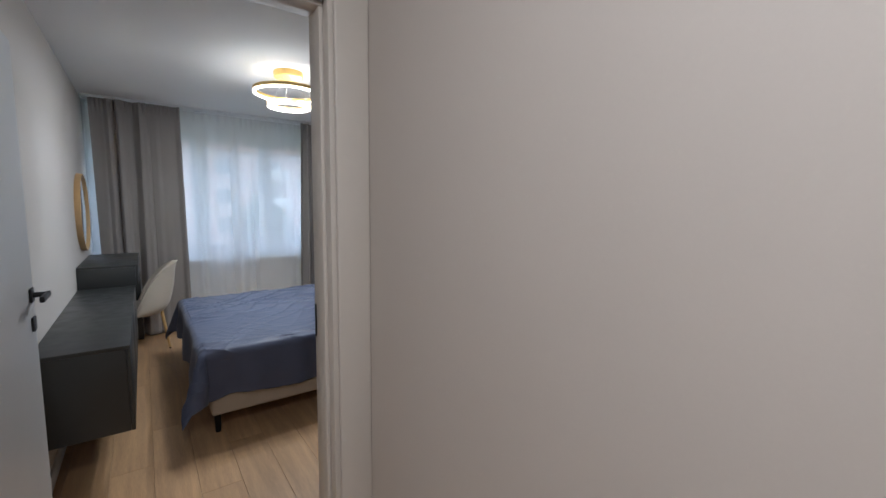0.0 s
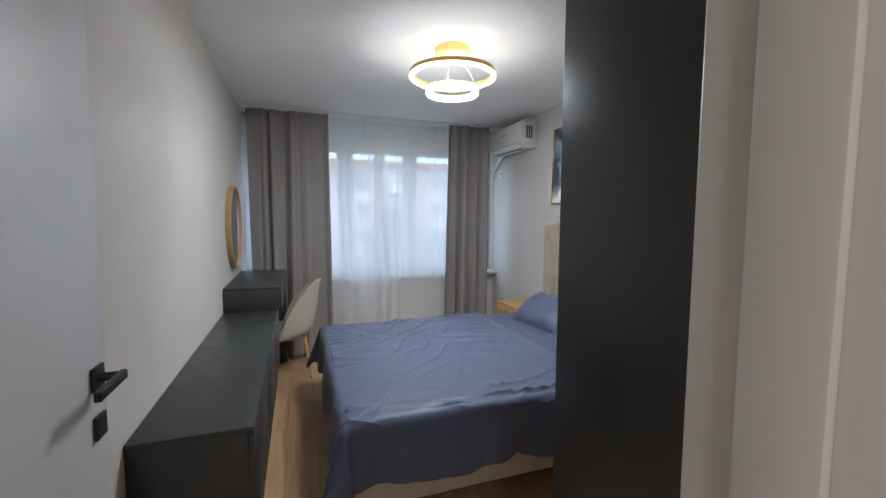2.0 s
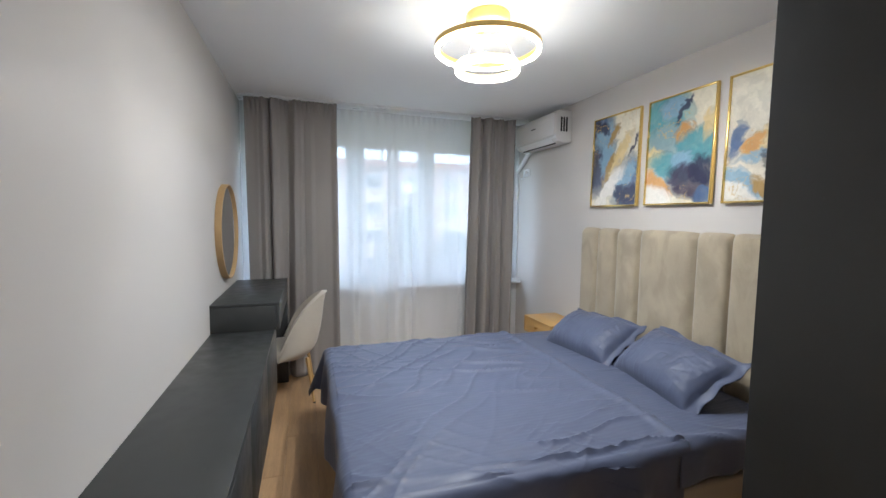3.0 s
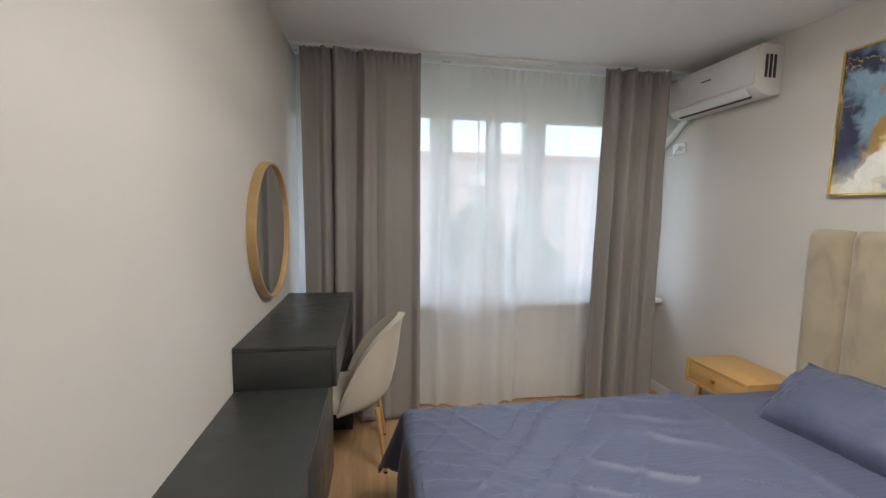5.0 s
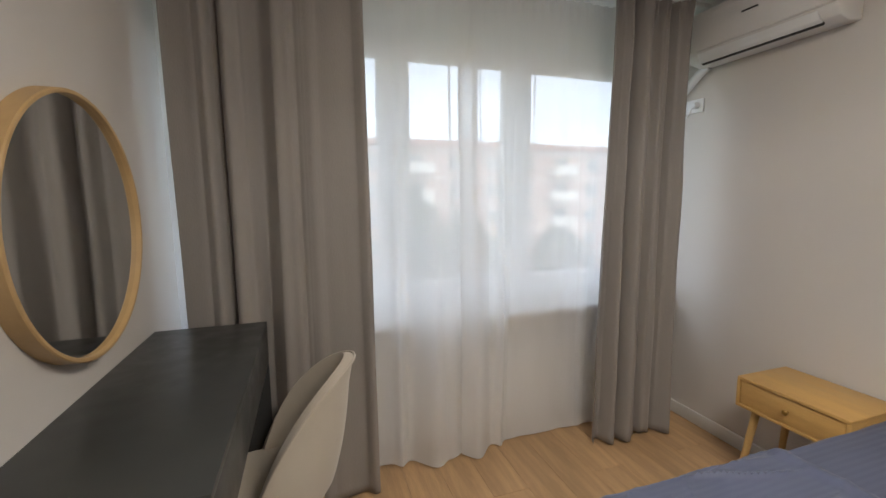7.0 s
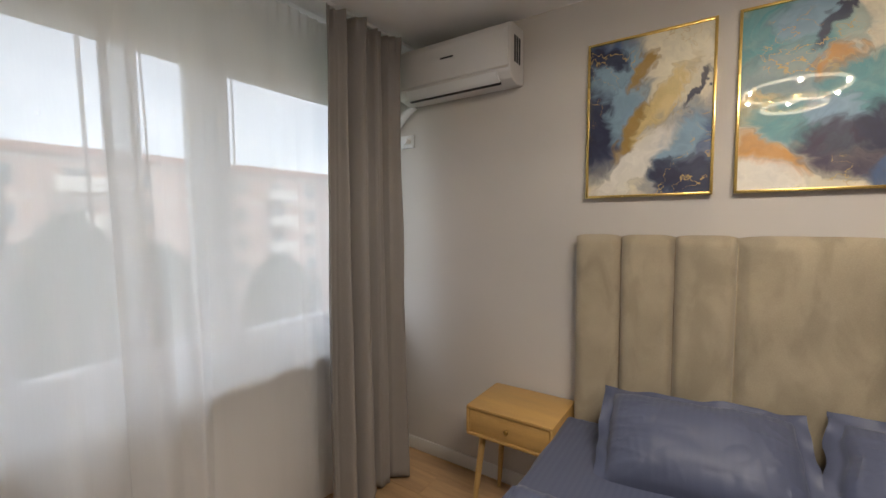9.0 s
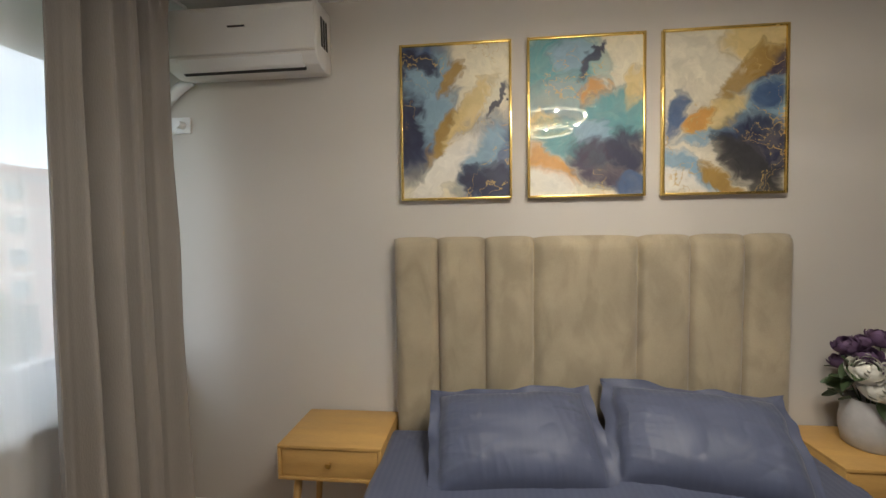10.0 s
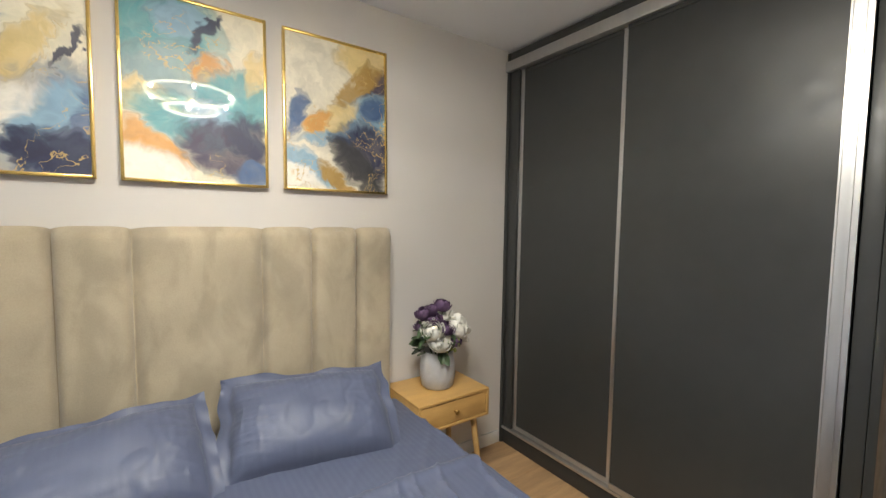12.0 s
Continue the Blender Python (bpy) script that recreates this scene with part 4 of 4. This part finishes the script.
NAVY, BLUE, PALE, CREAM, GOLDC, TEAL, PLUM, OCHRE = (0.014, 0.018, 0.060), (0.055, 0.11, 0.24), (0.24, 0.38, 0.50), (0.80, 0.73, 0.56), (0.38, 0.23, 0.05), (0.08, 0.30, 0.34), (0.035, 0.022, 0.060), (0.60, 0.28, 0.05)
WHITE, STRAW = (0.80, 0.76, 0.68), (0.70, 0.54, 0.24)
ART = (
    (6.151, art_material("pour painting", CREAM, (
        (0.05, 0.35, 0.20, 0.36, 10, BLUE), (0.02, 0.48, 0.11, 0.24, 0, NAVY), (0.26, 0.22, 0.10, 0.13, 30, PALE), (0.16, 0.10, 0.11, 0.05, 35, NAVY), (0.30, 0.45, 0.07, 0.13, 25, PALE),
        (0.46, 0.22, 0.035, 0.10, 25, GOLDC), (0.42, 0.56, 0.05, 0.16, 40, GOLDC), (0.62, 0.45, 0.05, 0.20, 32, STRAW), (0.88, 0.78, 0.20, 0.22, 30, BLUE), (0.72, 0.70, 0.06, 0.17, 35, PALE), (0.90, 0.92, 0.16, 0.09, 10, NAVY),
        (0.35, 0.82, 0.055, 0.25, 42, WHITE), (0.62, 0.88, 0.07, 0.05, 20, NAVY), (0.90, 0.38, 0.014, 0.07, 25, NAVY)), 2.0), "framed abstract print in navy, cream and gold pours"),
    (5.567, art_material("teal pour painting", CREAM, (
        (0.22, 0.18, 0.21, 0.20, 20, TEAL), (0.38, 0.10, 0.09, 0.08, 0, PALE), (0.30, 0.40, 0.16, 0.11, 0, (0.24, 0.34, 0.36)), (0.10, 0.55, 0.10, 0.07, 20, STRAW), (0.55, 0.14, 0.025, 0.10, 30, NAVY), (0.58, 0.36, 0.06, 0.06, 40, OCHRE),
        (0.80, 0.50, 0.16, 0.12, 10, TEAL), (0.92, 0.32, 0.05, 0.09, 10, STRAW), (0.45, 0.66, 0.22, 0.08, 18, TEAL), (0.60, 0.62, 0.11, 0.05, 25, PALE), (0.22, 0.80, 0.13, 0.05, 35, OCHRE), (0.15, 0.92, 0.14, 0.08, 15, WHITE),
        (0.70, 0.80, 0.17, 0.10, 20, PLUM), (0.90, 0.74, 0.08, 0.10, 0, NAVY), (0.90, 0.94, 0.09, 0.04, 0, BLUE)), 5.3), "framed abstract print in teal, plum and ochre pours"),
    (4.985, art_material("night pour painting", (0.77, 0.71, 0.57), (
        (0.80, 0.10, 0.14, 0.09, 0, STRAW), (0.95, 0.26, 0.08, 0.12, 30, PLUM), (0.68, 0.30, 0.05, 0.17, 42, GOLDC), (0.86, 0.48, 0.22, 0.11, -20, PALE), (0.95, 0.42, 0.10, 0.06, -20, BLUE), (0.10, 0.50, 0.05, 0.11, 20, BLUE),
        (0.45, 0.52, 0.15, 0.06, -30, STRAW), (0.30, 0.55, 0.07, 0.04, -30, OCHRE), (0.45, 0.64, 0.16, 0.035, -8, PALE), (0.85, 0.74, 0.20, 0.13, 20, NAVY), (0.72, 0.86, 0.20, 0.07, 48, (0.03, 0.03, 0.035)),
        (0.22, 0.86, 0.18, 0.06, 30, PALE), (0.12, 0.93, 0.12, 0.05, 15, WHITE), (0.50, 0.94, 0.04, 0.12, -40, GOLDC)), 8.1), "framed abstract print, cream above a dark diagonal"),
)
for cy, mat, label in ART:
    z0, z1, w = 1.608, 2.328, 0.257
    pic = thing("framed_picture", (XR - 0.008, cy, (z0 + z1) / 2), label, "picture", group="pictures over the bed")
    pic.rotation_euler.y = radians(1.2)
    bm = bmesh.new()
    t = 0.011
    for a in ((cy - w, cy - w + t, z0, z1), (cy + w - t, cy + w, z0, z1), (cy - w + t, cy + w - t, z0, z0 + t), (cy - w + t, cy + w - t, z1 - t, z1)):
        box(XR - 0.028, XR - 0.002, *a, 0.0015, bm=bm)
    part("frame", bm, M_GOLD, pic, "slim polished gold frame")
    part("print", box(XR - 0.018, XR - 0.006, cy - w + t, cy + w - t, z0 + t, z1 - t), mat, pic, "abstract print behind clear acrylic", smooth=False)

# ---- air conditioner, trunking, socket ----
AY0, AY1 = 6.742, 7.462
ac = thing("air_conditioner", (XR, 7.1, 2.33), "ivory split air conditioner on the wall near the ceiling", "air conditioner")
part("body", prism([(2.678, 2.208), (2.60, 2.198), (2.535, 2.214), (2.506, 2.245), (2.500, 2.44), (2.530, 2.488), (2.678, 2.492)], "y", AY0, AY1, 0.008, 3), M_AC, ac)
part("front_panel", prism([(2.502, 2.262), (2.492, 2.268), (2.486, 2.44), (2.494, 2.464), (2.506, 2.470), (2.506, 2.262)], "y", AY0 + 0.004, AY1 - 0.004, 0.003, 2), M_AC, ac)
part("louvre", prism([(2.508, 2.250), (2.500, 2.250), (2.520, 2.214), (2.540, 2.204), (2.545, 2.210)], "y", AY0 + 0.07, AY1 - 0.07, 0.001, 1), M_PVC, ac, "closed white air louvre")
# solid dark strip in place of the shaded gap under the louvre
part("outlet", prism([(2.545, 2.212), (2.538, 2.200), (2.552, 2.196), (2.558, 2.206)], "y", AY0 + 0.07, AY1 - 0.07), M_SLOT_SHADE_BADGE, ac, "dark bar for the shade inside the air outlet slot")
part("badge", box(2.484, 2.4875, 7.06, 7.14, 2.372, 2.380, 0.001), M_SLOT_SHADE_BADGE, ac, "small grey badge bar")
# dark bars on the end face paint the shade of its recessed slots
for k in range(3):
    part("side_slot_shade", box(2.555 + k * 0.028, 2.573 + k * 0.028, AY0 - 0.0025, AY0 + 0.003, 2.30, 2.43, 0.001), M_SLOT_SHADE_BADGE, ac)
whole("pipe_cover", tube([(2.652, 7.44, 2.215), (2.652, 7.50, 2.185), (2.652, 7.60, 2.10), (2.652, 7.70, 2.04)], [0.024, 0.025, 0.025, 0.025], 14), M_PVC, "white pipe sleeve below the air conditioner", "pipe")
whole("cable_trunking", box(2.655, 2.679, 7.465, 7.715, 2.452, 2.482, 0.003), M_PVC, "white plastic cable trunking near the ceiling", "trunking")
sock = thing("wall_socket", (XR, 7.54, 2.005), "white double wall socket with a plug in it", "socket")
part("plate", box(XR - 0.010, XR - 0.001, 7.473, 7.607, 1.966, 2.046, 0.003, 3), M_PVC, sock)
part("plug", lathe([(0, 0), (0.019, 0), (0.019, 0.02), (0.014, 0.035), (0, 0.036)], 20, (XR - 0.010, 7.515, 2.006), Matrix.Rotation(radians(-90), 4, "Y")), M_PVC, sock)
part("cable", tube([(XR - 0.04, 7.515, 2.004), (XR - 0.045, 7.53, 1.97), (XR - 0.02, 7.58, 1.945), (XR - 0.012, 7.66, 1.95)], 0.004, 8), M_PVC, sock)

# socket low on the wall beside the bed
ls = thing("wall_socket", (XR, 6.60, 0.26), "small white wall socket low behind the nightstand", "socket")
part("plate", box(XR - 0.010, XR - 0.001, 6.56, 6.64, 0.22, 0.30, 0.003, 3), M_PVC, ls)

# ---- outside ----
GZ = -10.5
whole("ground", sheet(lambda u, v: ((u - 0.5) * 3000, 9 + v * 3000, GZ), 2, 2), M_GROUND, "green courtyard ground far below", "ground", "structure")
bld = thing("apartment_building", (12, 52, GZ), "long pink apartment block with white balconies across the courtyard", "building")
FY, FX0, FX1, FT = 46.0, -34.0, 62.0, 6.6
part("wall", box(FX0, FX1, FY, FY + 11, GZ, FT), M_FACADE, bld)
part("roof", prism([(FY - 0.5, FT), (FY + 11.5, FT), (FY + 9.5, FT + 0.9), (FY + 1.0, FT + 0.8)], "x", FX0 - 0.4, FX1 + 0.4), M_ROOF, bld, "low dark red roof")
win_me = finish(box(-0.75, 0.75, -0.06, 0.02, -0.7, 0.7), "far_window", M_FACADE_WIN, False)
frame_bm = box(-0.85, 0.85, -0.03, 0.01, -0.8, -0.7)
for a in ((-0.85, 0.85, 0.7, 0.8), (-0.85, -0.75, -0.7, 0.7), (0.75, 0.85, -0.7, 0.7), (-0.04, 0.04, -0.7, 0.7)):
    box(a[0], a[1], -0.09, 0.01, a[2], a[3], bm=frame_bm)
frame_me = finish(frame_bm, "far_frame", M_FACADE_W, False)
balc_bm = box(-1.5, 1.5, -1.2, 0.0, -1.15, -1.0)
box(-1.5, 1.5, -1.2, -1.1, -1.0, -0.05, bm=balc_bm)
box(-1.5, -1.4, -1.1, 0, -1.0, -0.05, bm=balc_bm)
box(1.4, 1.5, -1.1, 0, -1.0, -0.05, bm=balc_bm)
balc_me = finish(balc_bm, "far_balcony", M_FACADE_W, False)
for storey in range(6):
    z = FT - 1.6 - storey * 2.8
    part("band", box(FX0, FX1, FY - 0.05, FY, z + 1.15, z + 1.40), M_FACADE_W, bld, smooth=False)
    for col in range(22):
        x = FX0 + 3 + col * 4.2
        kind = col % 4 == 2
        w_ = new("window", win_me)
        w_.parent, w_.location = bld, Vector((x, FY, z)) - Vector((12, 52, GZ))
        f_ = new("frame", frame_me)
        f_.parent = w_
        if kind:
            b_ = new("balcony", balc_me)
            b_.parent, b_.location = bld, Vector((x, FY, z)) - Vector((12, 52, GZ))


def tree(x, y, top, r, seed):
    rnd = random.Random(seed)
    t = thing("tree", (x, y, GZ), "leafy courtyard tree seen through the window", "tree")
    trunk = tube([(x, y, GZ), (x + 0.1, y, GZ + 3), (x - 0.1, y + 0.1, top - 3)], [0.28, 0.2, 0.08], 10)
    for k in range(9):
        a, z = rnd.uniform(0, 6.28), rnd.uniform(GZ + 3.5, top - 2.5)
        tube([(x, y, z), (x + 1.2 * math.cos(a), y + 1.2 * math.sin(a), z + 1.0), (x + r * 0.8 * math.cos(a), y + r * 0.8 * math.sin(a), z + 1.7)], [0.09, 0.06, 0.02], 6, trunk)
    part("trunk", trunk, M_BARK, t)
    verts, faces = [], []
    for k in range(5200):
        a, zz = rnd.uniform(0, 6.28), rnd.random()
        lobes = 1 + 0.25 * math.sin(3 * a + 5 * zz) + 0.15 * math.sin(7 * a - 9 * zz)
        rr = r * lobes * math.sin(math.pi * min(0.97, 0.12 + 0.88 * zz)) ** 0.6 * math.sqrt(rnd.uniform(0.25, 1))
        c = Vector((x + rr * math.cos(a), y + rr * math.sin(a), GZ + 3.2 + (top - GZ - 3.2) * zz))
        q = Euler((rnd.uniform(0, 6), rnd.uniform(0, 6), rnd.uniform(0, 6))).to_matrix()
        s = rnd.uniform(0.12, 0.24)
        i = len(verts)
        verts += [c + q @ Vector(p) * s for p in ((-1, 0, 0), (0, -0.5, 0.1), (1, 0, 0), (0, 0.5, 0.1))]
        faces.append((i, i + 1, i + 2, i + 3))
    me = bpy.data.meshes.new("crown")
    me.from_pydata(verts, [], faces)
    me.materials.append(M_CROWN)
    c = new("crown", me)
    c.parent, c.location = t, (-x, -y, -GZ)
    return t


tree(7.0, 32.0, 2.0, 2.4, 1)
tree(11.5, 34.0, 0.2, 2.6, 2)
tree(-2.0, 35.0, -0.8, 2.4, 3)
tree(19.0, 33.0, -1.0, 2.6, 5)

# ---- floor planks ----
floor = thing("floor", (1.2, 4.0, 0), "warm oak laminate planks laid along the room", "floor", kind="structure")
PW, PL = 0.192, 1.285
plank_meshes = {}


def plank_mesh(w, length):
    key = (round(w, 3), round(length, 3))
    if key not in plank_meshes:
        plank_meshes[key] = finish(box(-w / 2, w / 2, -length / 2, length / 2, -0.011, 0.0, 0.0012, 1), "plank", M_OAK_FLOOR, False)
    return plank_meshes[key]


rnd = random.Random(7)
col, x = 0, HX0 + 0.002
while x < XR - 0.02:
    w = min(PW, XR - x) - 0.0008
    y = HY0 - (0, 0.86, 0.43)[col % 3]
    while y < YW:
        a, b = max(y, HY0), min(y + PL, YW)
        if x + w < XL + 0.02:
            b = min(b, YD1)
        if x > HX1:
            a = max(a, YD1)
        if b - a > 0.05:
            p = new("plank", plank_mesh(w, b - a - 0.0008))
            p.parent = floor
            p.location = Vector((x + w / 2, (a + b) / 2, 0)) - Vector((1.2, 4.0, 0))
        y += PL
    x += w + 0.0008
    col += 1
